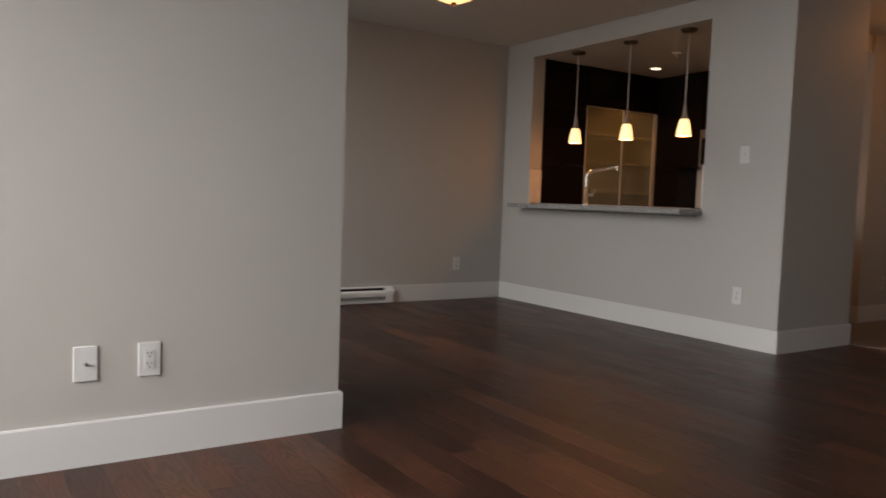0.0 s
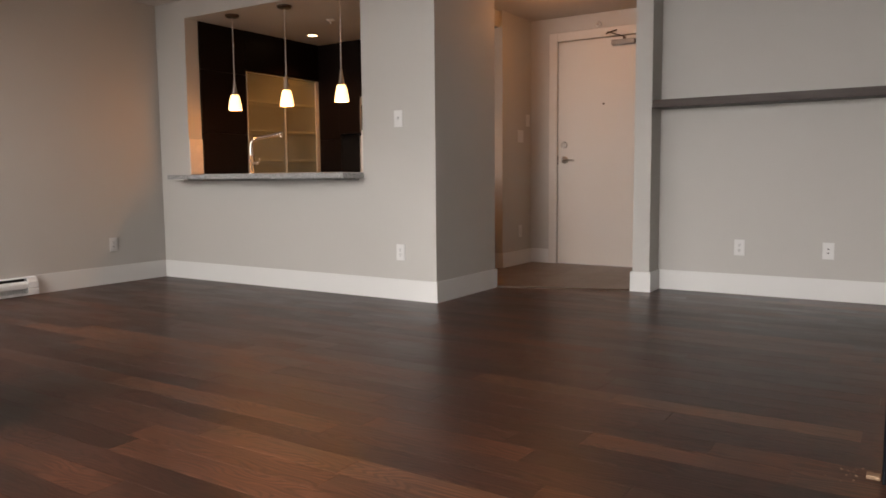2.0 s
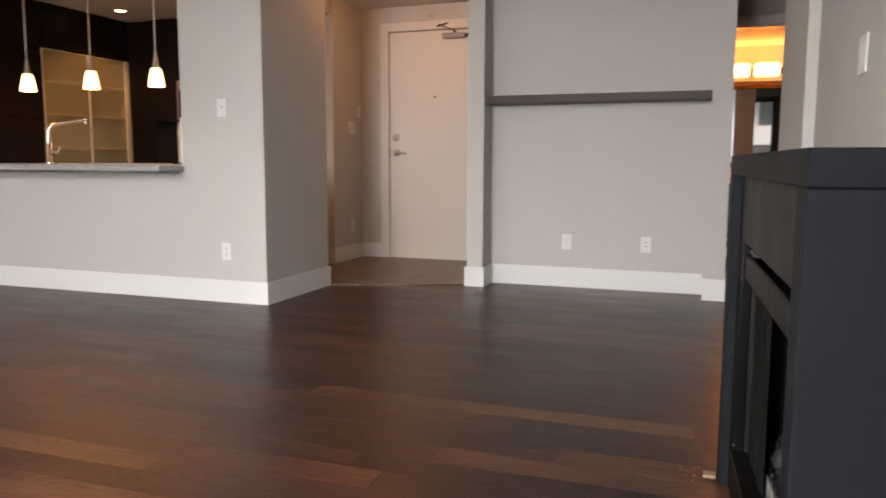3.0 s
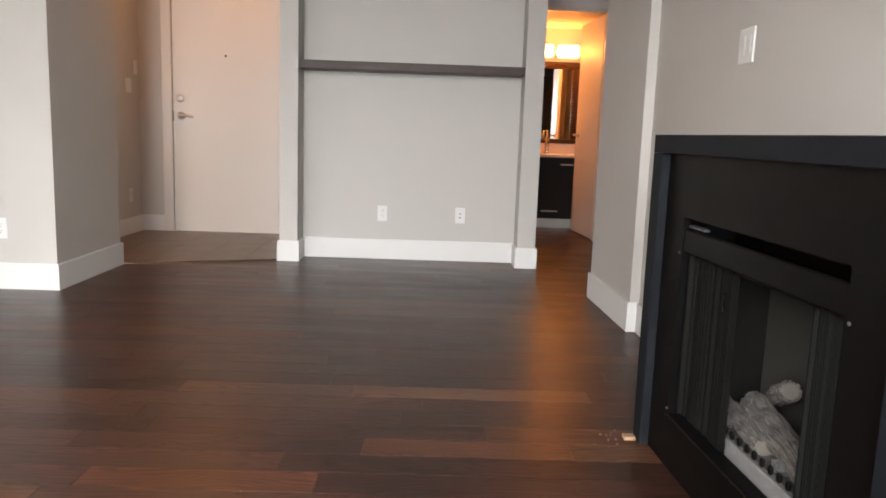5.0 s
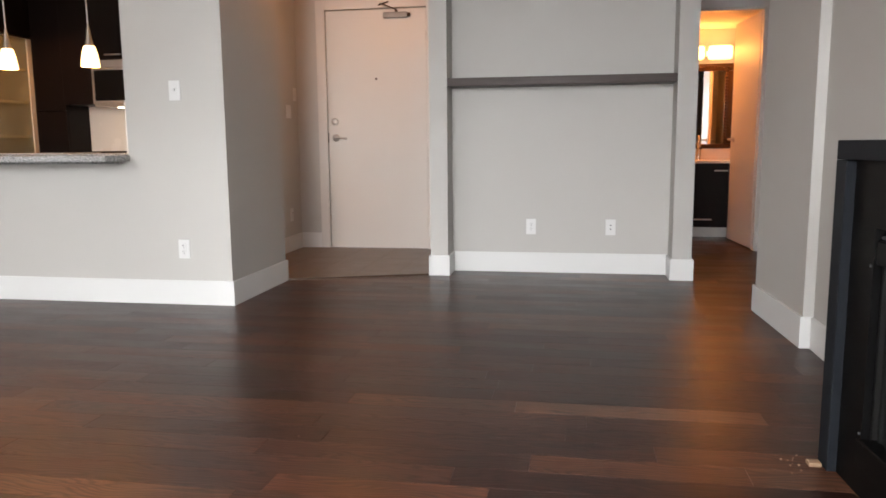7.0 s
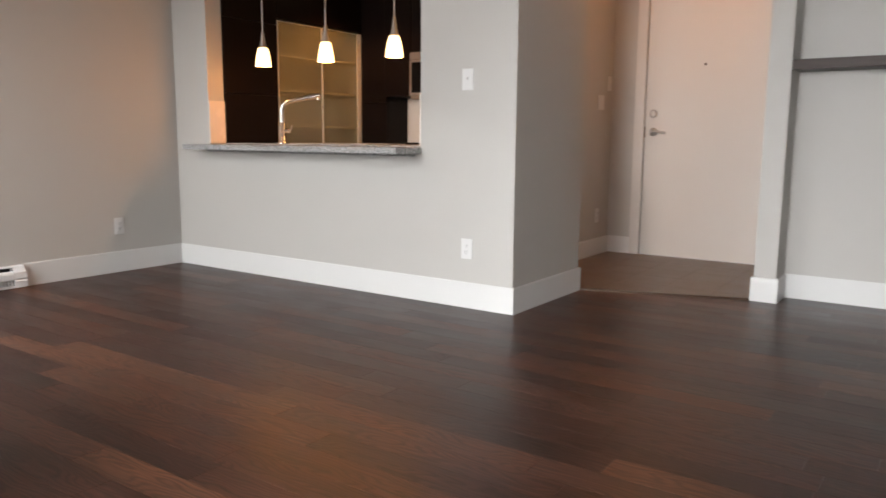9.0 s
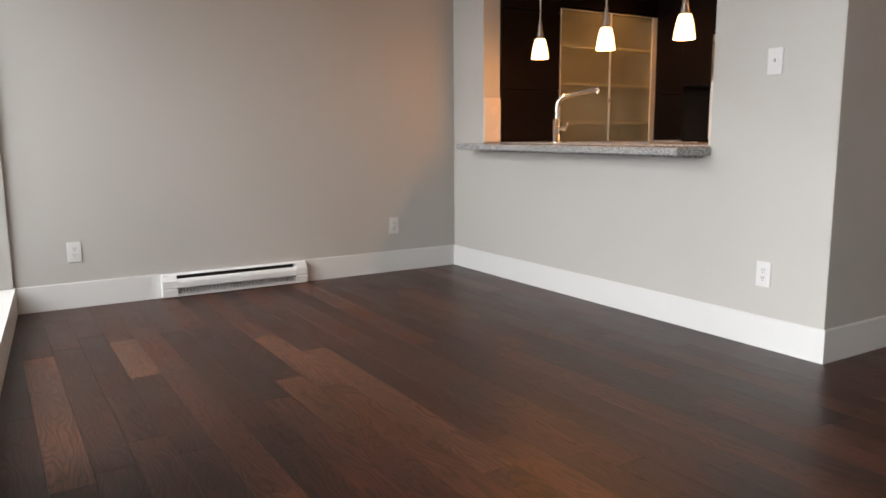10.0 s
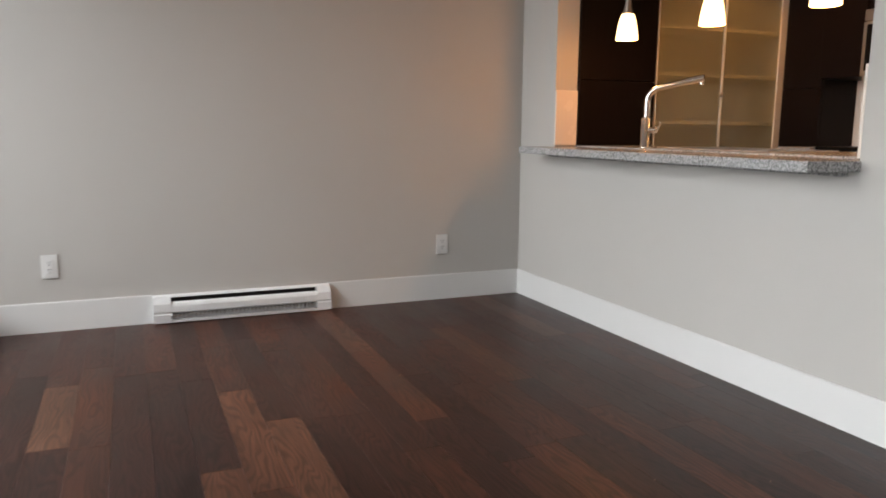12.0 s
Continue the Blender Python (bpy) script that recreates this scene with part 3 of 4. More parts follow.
# ---- fireplace ----
FH, HW, XB = 0.946, 0.605, 0.345    # height, half width, depth
fp = thing("fireplace", (2.7515, -2.437, 0), "black metal gas fireplace in a charcoal surround", "fireplace")
fp.matrix_world = pose(2.7515, -2.437, 0, 0, 0, 2.8)
R = 0.026     # depth of the recess behind the surround
IW = 0.07
part("surround_top", boxes((0, XB, -HW, HW, 0.893, FH), bevel=0.002), BLACKFRAME, fp, "charcoal painted top board")
for y0, y1 in ((-HW, -HW + IW), (HW - IW, HW)):
    part("surround_side", boxes((0, XB, y0, y1, 0.0, 0.892), bevel=0.002), BLACKFRAME, fp, "charcoal painted side board")
iy0, iy1 = -HW + IW, HW - IW
OY0, OY1, OZ0, OZ1 = -0.379, 0.392, 0.08, 0.722      # opening of the insert
face = part("face_panel", holed(iy0, iy1, -R - 0.02, -R, 0.0, 0.892, OY0, OY1, OZ0, OZ1), BLACK, fp, "black enamelled face panel")
face.matrix_local = pose(0, 0, 0, 0, 0, 90)
part("slot_back", boxes((R + 0.15, R + 0.16, OY0, OY1, 0.645, OZ1)), BLACK, fp)
part("slot_end", boxes((R + 0.012, R + 0.03, OY1 - 0.11, OY1 - 0.004, 0.693, 0.702), bevel=0.003), STEEL_DARK, fp, "grey damper tab")
part("louvre", boxes((R + 0.004, R + 0.018, OY0, OY1, 0.626, 0.690), bevel=0.004), BLACK, fp, "black louvre bar")
part("lower_panel", boxes((R - 0.004, R + 0.02, OY0 - 0.03, OY1 + 0.025, 0.076, 0.150), bevel=0.003), BLACK, fp, "black lower access panel")
part("lower_lip", boxes((R - 0.012, R + 0.04, OY0 + 0.01, OY1 - 0.01, 0.1505, 0.160), bevel=0.003), BLACK, fp)
D0, D1 = R + 0.022, 0.295
part("firebox_floor", boxes((D0, D1, OY0, OY1, OZ0, OZ0 + 0.012)), SOOT, fp, "sooty firebox floor")
part("firebox_roof", boxes((D0, D1, OY0, OY1, 0.632, 0.644)), SOOT, fp, "sooty firebox roof")
part("firebox_back", boxes((D1 - 0.01, D1, OY0, OY1, OZ0 + 0.012, 0.632)), FIREBACK, fp, "firebox back in paler grey for window light")
for y0, y1 in ((OY0, OY0 + 0.012), (OY1 - 0.012, OY1)):
    part("firebox_side", boxes((D0, D1 - 0.01, y0, y1, OZ0 + 0.012, 0.632)), SOOT, fp, "sooty firebox side")


def curtain(y0, y1):
    """A gathered wire curtain: rows of small links between soft folds."""
    bm = bmesh.new()
    n, m = 60, 44
    grid = []
    for k in range(n + 1):
        y = y0 + (y1 - y0) * k / n
        x = R + 0.036 + 0.0034 * math.sin(k * 0.42 + 1.9 * math.sin(k * 0.23 + y0)) + 0.0008 * math.sin(k * 1.7)
        grid.append([bm.verts.new((x + (0.0003 if (k + j) % 2 else -0.0003), y, 0.160 + (0.626 - 0.160) * j / m)) for j in range(m + 1)])
    for k in range(n):
        for j in range(m):
            bm.faces.new((grid[k][j], grid[k + 1][j], grid[k + 1][j + 1], grid[k][j + 1]))
    bmesh.ops.recalc_face_normals(bm, faces=bm.faces)
    bmesh.ops.solidify(bm, geom=bm.faces, thickness=0.0012)
    return bm


part("mesh_curtain", curtain(0.105, OY1 - 0.001), MESHCURTAIN, fp, "gathered black wire mesh curtain")
part("mesh_curtain", curtain(OY0 + 0.001, -0.215), MESHCURTAIN, fp, "gathered black wire mesh curtain")
part("curtain_pull", pipe([(R + 0.030, 0.168, 0.555), (R + 0.027, 0.171, 0.53), (R + 0.030, 0.168, 0.51)], 0.004, 10), BLACK, fp, "small black curtain pull")
part("curtain_rod", pipe([(R + 0.036, OY0 + 0.013, 0.615), (R + 0.036, OY1 - 0.013, 0.615)], 0.004, 10), BLACK, fp)
for sy in (OY0 - 0.012, OY1 + 0.012):
    for sz in (0.622, 0.168):
        part("screw", lathe(bmesh.new(), [(0.004, 0), (0.004, -0.003), (0.002, -0.004)], (R, sy, sz), axis="X", n=10), STEEL_DARK, fp)
FPM = pose(2.7515, -2.437, 0, 0, 0, 2.8)


def log(a, b, r, seed, label):
    """A cast log: furrowed bark with pale cut ends, laid between two points of the firebox."""
    rnd = random.Random(seed)
    a, b = FPM @ Vector(a), FPM @ Vector(b)
    bm = bmesh.new()
    n, m = 56, 44
    d = (b - a).normalized()
    u = d.orthogonal().normalized()
    v = d.cross(u)
    depth = [rnd.choice((-0.24, -0.09, 0.02, 0.06, 0.08)) for _ in range(n)]
    rings = []
    for i in range(m + 1):
        p = a.lerp(b, i / m) + u * 0.002 * math.sin(i * 0.5 + seed) + v * 0.0015 * math.cos(i * 0.7)
        rr = r * (1.0 + 0.03 * math.sin(i * 0.8 + seed))
        ring = []
        for k in range(n):
            g = depth[(k + (i // 5) * (k % 3 == 0)) % n] * (0.7 + 0.3 * math.sin(i * 0.9 * min(1.0, (b - a).length * 3) + k * 2.3)) + rnd.uniform(-0.022, 0.022)
            an = 2 * math.pi * (k + 0.25 * math.sin(i * 0.6 + k)) / n
            ring.append(bm.verts.new(p + rr * (1 + g) * (math.cos(an) * u + math.sin(an) * v)))
        rings.append(ring)
    for p, q in zip(rings, rings[1:]):
        for k in range(n):
            bm.faces.new((p[k], p[(k + 1) % n], q[(k + 1) % n], q[k]))
    bm.faces.new(rings[0]), bm.faces.new(rings[-1])
    bmesh.ops.recalc_face_normals(bm, faces=bm.faces)
    t = thing("fire_log", a, label, "fire log", "ceramic logs in the fireplace")
    for vv in bm.verts:
        vv.co -= a
    part("bark", bm, BARK, t)
    e0 = tube(bmesh.new(), (b - a) + d * 0.001, (b - a) + d * 0.005, r * 0.84, r * 0.78, 18)
    part("cut_end", e0, LOGEND, t, "pale cut end")
    e1 = tube(bmesh.new(), -d * 0.005, -d * 0.001, r * 0.78, r * 0.84, 18)
    part("cut_end", e1, LOGEND, t, "pale cut end")
    return t
log((0.188, 0.225, 0.250), (0.125, -0.22, 0.222), 0.035, 3, "long grey ceramic fire log lying across the grate")
log((0.232, 0.190, 0.286), (0.205, 0.086, 0.332), 0.026, 8, "short grey ceramic fire log propped on another")
log((0.150, 0.34, 0.222), (0.118, 0.02, 0.214), 0.024, 5, "grey ceramic fire log behind the grate")
grate = thing("fire_grate", (2.86, -2.36, 0.092), "pale ember tray with a toothed front edge", "fire grate")
grate.matrix_world = FPM @ pose(0.125, 0, 0.092)
part("tray", boxes((-0.045, 0.145, -0.355, 0.355, 0.0, 0.105), bevel=0.006), EMBER, grate, "pale grey ember bed")
for k in range(19):
    y = -0.35 + k * 0.0388
    part("tooth", boxes((-0.045, -0.035, y - 0.008, y + 0.008, 0.102, 0.124), bevel=0.005, seg=2), BLACK, grate)
part("front_strip", boxes((-0.051, -0.0452, -0.36, 0.36, 0.050, 0.102), bevel=0.002), ASHSTRIP, grate, "pale ash-coloured front strip")
em = bmesh.new()
rnd = random.Random(4)
for k in range(46):
    s = rnd.uniform(0.006, 0.016) if k % 6 else rnd.uniform(0.02, 0.03)
    bmesh.ops.create_icosphere(em, subdivisions=1, radius=s, matrix=pose(rnd.uniform(-0.03, 0.13), rnd.uniform(-0.33, 0.33), 0.105 + s * 0.5, rnd.uniform(0, 90), rnd.uniform(0, 90), 0))
part("ember", em, EMBER, grate, "loose grey ember lumps")["kind"] = "stuff"
solid("wood_offcut", boxes((2.684, 2.720, -1.880, -1.848, 0.0005, 0.013), bevel=0.002), RAWWOOD, "small raw wood offcut on the floor", "wood offcut")

cr = bmesh.new()
rnd = random.Random(9)
for k in range(26):
    q = rnd.uniform(0.0012, 0.0032)
    cx, cy = (2.65 + rnd.gauss(0, 0.035), -1.86 + rnd.gauss(0, 0.05)) if k < 14 else (rnd.uniform(-2.2, 2.3), rnd.uniform(-2.9, -0.5))
    bmesh.ops.create_icosphere(cr, subdivisions=1, radius=q, matrix=pose(cx, cy, q * 0.6, rnd.uniform(0, 90), 0, rnd.uniform(0, 90)))
solid("wood_crumbs", cr, RAWWOOD, "scattered pale crumbs of wood on the floor", "crumbs", "stuff")

# ---- baseboard heater ----
ht = thing("baseboard_heater", (-2.892, -1.645, 0), "white enamelled electric baseboard heater on the wall", "heater")
L = 0.454


def extrude_y(outline, y0, y1):
    bm = bmesh.new()
    lo = [bm.verts.new((x, y0, z)) for x, z in outline]
    hi = [bm.verts.new((x, y1, z)) for x, z in outline]
    n = len(lo)
    bm.faces.new(lo), bm.faces.new(hi)
    for k in range(n):
        bm.faces.new((lo[k], lo[(k + 1) % n], hi[(k + 1) % n], hi[k]))
    bmesh.ops.recalc_face_normals(bm, faces=bm.faces)
    return bm


part("back_panel", boxes((0, 0.006, -L, L, 0.005, 0.142)), HEATER, ht)
part("top_lip", extrude_y([(0.006, 0.142), (0.034, 0.138), (0.040, 0.134), (0.034, 0.132), (0.006, 0.136)], -L, L), HEATER, ht)
part("front_cover", extrude_y([(0.040, 0.112), (0.056, 0.104), (0.062, 0.092), (0.062, 0.062), (0.058, 0.056), (0.056, 0.062), (0.056, 0.090), (0.050, 0.100), (0.036, 0.107)], -L, L), HEATER, ht)
part("bottom_lip", extrude_y([(0.006, 0.006), (0.058, 0.006), (0.060, 0.020), (0.055, 0.021), (0.051, 0.011), (0.006, 0.011)], -L, L), HEATER, ht)
for y0, y1 in ((-L, -L + 0.085), (L - 0.075, L)):
    part("end_cap", extrude_y([(0.006, 0.139), (0.040, 0.132), (0.062, 0.104), (0.065, 0.066), (0.062, 0.056), (0.065, 0.048), (0.061, 0.007), (0.006, 0.007)], y0, y1), HEATER, ht)
# Near-black sheet over the white back panel paints the shade inside the slot.
part("upper_cavity", boxes((0.006, 0.010, -L + 0.085, L - 0.075, 0.060, 0.134)), DARKGAP, ht, "warm-air slot, its shade painted dark")
part("reflector", boxes((0.006, 0.012, -L + 0.085, L - 0.075, 0.012, 0.059)), FIN, ht, "bare metal reflector")
fin_mesh = mesh_of("fin", boxes((0.024, 0.052, 0, 0.006, 0.024, 0.050)), FIN)
for k in range(37):
    fin = new("fin", fin_mesh)
    fin.location, fin.parent = (0, -L + 0.092 + k * 0.0201, 0), ht
part("element", pipe([(0.032, -L + 0.086, 0.038), (0.032, L - 0.076, 0.038)], 0.006, 10), STEEL, ht)

# ---- kitchen ----
bar = thing("bar_counter", (-1.55, 0, 0.862), "speckled grey granite bar counter in the pass-through", "counter")
over = prism(bmesh.new(), [(-1.05, -0.002), (-1.04, -0.178), (0.912, -0.212), (0.936, -0.002)], 0, 0.036)
bmesh.ops.bevel(over, geom=list(over.edges), offset=0.002, segments=1, affect="EDGES")
part("overhang_slab", over, GRANITE, bar)
part("sill_slab", boxes((KX0 + 1.552, KX1 + 1.548, -0.002, 0.138, 0, 0.036)), GRANITE, bar)
part("support_cleat", boxes((KX0 + 1.58, 0.89, -0.05, -0.002, -0.016, 0.0)), GRANITE, bar)
sc = bmesh.new()
box(sc, -2.892, -2.0, 0.139, 0.76, 0.868, 0.905), box(sc, -1.28, -0.15, 0.139, 0.76, 0.868, 0.905)
box(sc, -2.0, -1.28, 0.139, 0.29, 0.868, 0.905), box(sc, -2.0, -1.28, 0.70, 0.76, 0.868, 0.905)
solid("sink_counter", sc, GRANITE, "speckled grey granite worktop around the sink", "worktop")
snk = bmesh.new()
box(snk, -2.0, -1.28, 0.29, 0.70, 0.70, 0.71), box(snk, -2.0, -1.99, 0.29, 0.70, 0.71, 0.91), box(snk, -1.29, -1.28, 0.29, 0.70, 0.71, 0.91)
box(snk, -1.99, -1.29, 0.29, 0.30, 0.71, 0.91), box(snk, -1.99, -1.29, 0.69, 0.70, 0.71, 0.91)
solid("sink", snk, STEEL, "stainless steel sink set into the worktop", "sink")
for x0, x1 in ((KX0, KX0 + 0.012), (KX1 - 0.012, KX1)):
    structure("trim_splash_return", boxes((x0, x1, -0.001, 0.137, 0.906, 1.205), bevel=0.002), SPLASH, "cream splashback on the jamb", "splashback")

fc = thing("kitchen_faucet", (-2.005, 0.222, 0.905), "chrome kitchen faucet with angled spout beside the sink", "faucet")
part("base", lathe(bmesh.new(), [(0.031, 0), (0.031, 0.006), (0.027, 0.012), (0.027, 0.145), (0.024, 0.150)]), CHROME, fc, smooth=True)
spd = Vector((0.80, 0.60, 0)).normalized()
pts = [Vector((0, 0, 0.148)), Vector((0, 0, 0.225))]
for k in range(1, 8):
    a = radians(78 * k / 7)
    pts.append(Vector((0, 0, 0.225)) + 0.07 * (1 - math.cos(a)) * spd + Vector((0, 0, 0.07 * math.sin(a))))
pts.append(pts[-1] + spd * 0.20 + Vector((0, 0, 0.04)))
part("spout", pipe(pts, 0.0155, 16), CHROME, fc, smooth=True)
part("spray_head", pipe([pts[-1] - spd * 0.07 - Vector((0, 0, 0.014)), pts[-1] + spd * 0.012 + Vector((0, 0, 0.0024))], 0.0185, 16), CHROME, fc, smooth=True)
part("nozzle", pipe([pts[-1], pts[-1] - Vector((0, 0, 0.03))], 0.011, 12), CHROME, fc, smooth=True)
part("side_handle", pipe([(0.02, 0.006, 0.088), (0.058, 0.014, 0.088)], 0.016, 14), CHROME, fc, smooth=True)
part("handle_lever", pipe([(0.055, 0.014, 0.088), (0.075, 0.016, 0.10), (0.085, 0.02, 0.125)], 0.005, 10), CHROME, fc, smooth=True)

pend = thing("pendant_lamp", (-2.086, 0.140, KZ), "lit white glass pendant on a nickel stem", "pendant lamp", "pendants over the counter")
part("canopy", lathe(bmesh.new(), [(0.058, 0), (0.058, -0.010), (0.05, -0.022), (0.012, -0.026)]), BRONZE, pend, smooth=True)
part("cord", pipe([(0, 0, -0.02), (0, 0, -0.30), (0, 0, -0.55)], 0.0045, 10), NICKEL, pend, smooth=True)
part("socket", lathe(bmesh.new(), [(0.006, -0.535), (0.011, -0.56), (0.017, -0.61), (0.026, -0.654)]), NICKEL, pend, smooth=True)
shade = bmesh.new()
pr = [(0.028, -0.652), (0.033, -0.657), (0.042, -0.69), (0.0495, -0.73), (0.055, -0.774), (0.052, -0.776), (0.0465, -0.73), (0.039, -0.69), (0.029, -0.662), (0.016, -0.659)]
rings = []
for r_, h_ in pr:
    rings.append([shade.verts.new((r_ * math.cos(2 * math.pi * k / 28), r_ * math.sin(2 * math.pi * k / 28), h_)) for k in range(28)])
for p_, q_ in zip(rings, rings[1:]):
    for k in range(28):
        shade.faces.new((p_[k], p_[(k + 1) % 28], q_[(k + 1) % 28], q_[k]))
bmesh.ops.recalc_face_normals(shade, faces=shade.faces)
part("shade", shade, SHADE, pend, "lit white opal glass shade", True)
for px in (-1.494, -0.929):
    copy_thing(pend, pose(px, 0.140, KZ))


def downlight(x, y):
    t = thing("downlight", (x, y, KZ), "round recessed ceiling downlight, lit", "downlight")
    part("trim_ring", lathe(bmesh.new(), [(0.058, 0), (0.058, -0.004), (0.046, -0.007), (0.044, -0.003)]), PLASTIC, t, smooth=True)
    part("lens", lathe(bmesh.new(), [(0.044, -0.001), (0.044, -0.004), (0.02, -0.005)]), DOWNLIGHT, t, smooth=True)


downlight(-2.15, 1.18)
# Unseen fitting, added to go with the extra warm spot.
downlight(-1.0, 1.0)
spk = thing("sprinkler_head", (-1.55, 0.75, KZ), "small white ceiling sprinkler in the kitchen", "sprinkler")
part("escutcheon", lathe(bmesh.new(), [(0.035, 0), (0.035, -0.006), (0.02, -0.012)], n=18), PLASTIC, spk)
part("deflector", lathe(bmesh.new(), [(0.006, -0.012), (0.006, -0.03), (0.014, -0.032), (0.014, -0.035)], n=14), NICKEL, spk)


def tall_cabinet(name, x0, x1, y0, y1, z0, z1, face, doors, label, handle=None):
    """A cabinet box with door leaves on its face ('x' faces +x, 'y' faces -y)."""
    c = thing(name, ((x0 + x1) / 2, (y0 + y1) / 2, z0), label, "cabinet")
    hx, hy, h = (x1 - x0) / 2, (y1 - y0) / 2, z1 - z0
    part("body", boxes((-hx, hx, -hy, hy, 0, h)), ESPRESSO, c)
    for a0, a1, b0, b1 in doors:
        if face == "x":
            r = (hx + 0.002, hx + 0.021, -hy + a0 + 0.002, -hy + a1 - 0.002, b0 + 0.002, b1 - 0.002)
        else:
            r = (-hx + a0 + 0.002, -hx + a1 - 0.002, -hy - 0.021, -hy - 0.002, b0 + 0.002, b1 - 0.002)
        d = part("door", boxes(r, bevel=0.0015), ESPRESSO, c)
        if handle:
            if face == "x":
                part("handle", boxes((hx + 0.021, hx + 0.040, (r[2] + r[3]) / 2 - 0.08, (r[2] + r[3]) / 2 + 0.08, b1 - 0.06, b1 - 0.048), bevel=0.002), NICKEL, d)
            else:
                part("handle", boxes(((r[0] + r[1]) / 2 - 0.07, (r[0] + r[1]) / 2 + 0.07, -hy - 0.04, -hy - 0.021, b0 + 0.03, b0 + 0.042), bevel=0.002), NICKEL, d)
    return c


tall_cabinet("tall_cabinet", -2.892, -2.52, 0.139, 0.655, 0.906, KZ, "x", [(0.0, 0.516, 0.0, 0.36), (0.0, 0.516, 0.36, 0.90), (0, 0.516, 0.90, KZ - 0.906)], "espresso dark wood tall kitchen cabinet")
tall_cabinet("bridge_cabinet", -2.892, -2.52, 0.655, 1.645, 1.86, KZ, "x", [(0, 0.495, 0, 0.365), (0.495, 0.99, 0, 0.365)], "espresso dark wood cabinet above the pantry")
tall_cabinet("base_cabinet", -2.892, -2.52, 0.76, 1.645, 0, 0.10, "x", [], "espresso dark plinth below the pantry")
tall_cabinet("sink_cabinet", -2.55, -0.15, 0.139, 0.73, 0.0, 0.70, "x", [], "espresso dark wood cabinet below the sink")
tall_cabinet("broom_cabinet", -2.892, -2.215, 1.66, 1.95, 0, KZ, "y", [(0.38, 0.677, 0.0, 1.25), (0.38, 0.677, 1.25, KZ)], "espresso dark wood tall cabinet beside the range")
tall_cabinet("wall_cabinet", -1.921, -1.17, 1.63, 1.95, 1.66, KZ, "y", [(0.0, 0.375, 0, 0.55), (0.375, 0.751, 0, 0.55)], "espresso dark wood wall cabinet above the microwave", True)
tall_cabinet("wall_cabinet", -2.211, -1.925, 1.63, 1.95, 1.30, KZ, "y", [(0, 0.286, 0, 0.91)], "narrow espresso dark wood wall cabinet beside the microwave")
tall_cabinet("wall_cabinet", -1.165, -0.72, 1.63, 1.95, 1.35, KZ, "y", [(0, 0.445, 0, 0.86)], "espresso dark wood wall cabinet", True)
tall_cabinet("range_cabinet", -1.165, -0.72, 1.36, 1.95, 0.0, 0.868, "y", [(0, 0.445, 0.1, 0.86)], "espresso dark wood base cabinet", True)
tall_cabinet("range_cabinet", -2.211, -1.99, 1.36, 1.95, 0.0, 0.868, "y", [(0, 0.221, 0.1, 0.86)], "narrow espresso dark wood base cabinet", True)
solid("range_worktop", boxes((-2.211, -1.985, 1.33, 1.937, 0.869, 0.905), bevel=0.002), GRANITE, "speckled grey granite worktop beside the range", "worktop")
solid("range_worktop", boxes((-1.165, -0.70, 1.33, 1.937, 0.869, 0.905), bevel=0.002), GRANITE, "speckled grey granite worktop beside the range", "worktop")
rg = thing("kitchen_range", (-1.60, 1.66, 0), "black and steel electric range", "range")
part("body", boxes((-0.38, 0.38, -0.29, 0.28, 0, 0.88), bevel=0.003), STEEL, rg)
part("cooktop", boxes((-0.38, 0.38, -0.30, 0.285, 0.88, 0.912), bevel=0.004), BLACK, rg, "black glass cooktop")
part("oven_door", boxes((-0.36, 0.36, -0.315, -0.292, 0.2, 0.74), bevel=0.004), BLACK, rg)
part("oven_handle", pipe([(-0.32, -0.345, 0.70), (0.32, -0.345, 0.70)], 0.011, 12), STEEL, rg)
structure("trim_range_splash", boxes((-2.213, -0.72, 1.938, 1.95, 0.906, 1.66)), SPLASH, "cream splashback behind the range", "splashback")
mw = thing("microwave_hood", (-1.545, 1.77, 1.275), "steel and black glass microwave hood above the range", "microwave")
part("body", boxes((-0.375, 0.375, -0.17, 0.16, 0.0, 0.38), bevel=0.003), STEEL, mw)
part("vent_strip", boxes((-0.375, 0.375, -0.188, -0.172, 0.318, 0.378), bevel=0.003), STEEL, mw, "brushed steel vent strip")
part("hood_lamp", boxes((-0.20, 0.0, -0.12, -0.04, -0.006, -0.001)), DOWNLIGHT, mw, "lit hood lamp")
part("door_frame", boxes((-0.375, 0.25, -0.192, -0.172, 0.022, 0.312), bevel=0.004), STEEL, mw, "brushed steel door frame")
part("window", boxes((-0.350, 0.21, -0.197, -0.1925, 0.050, 0.296), bevel=0.002), BLACK, mw, "black glass door window")
part("control_panel", boxes((0.255, 0.375, -0.192, -0.172, 0.022, 0.312), bevel=0.003), BLACK, mw, "black control panel")
part("handle", pipe([(0.225, -0.225, 0.05), (0.225, -0.225, 0.29)], 0.009, 10), STEEL, mw)

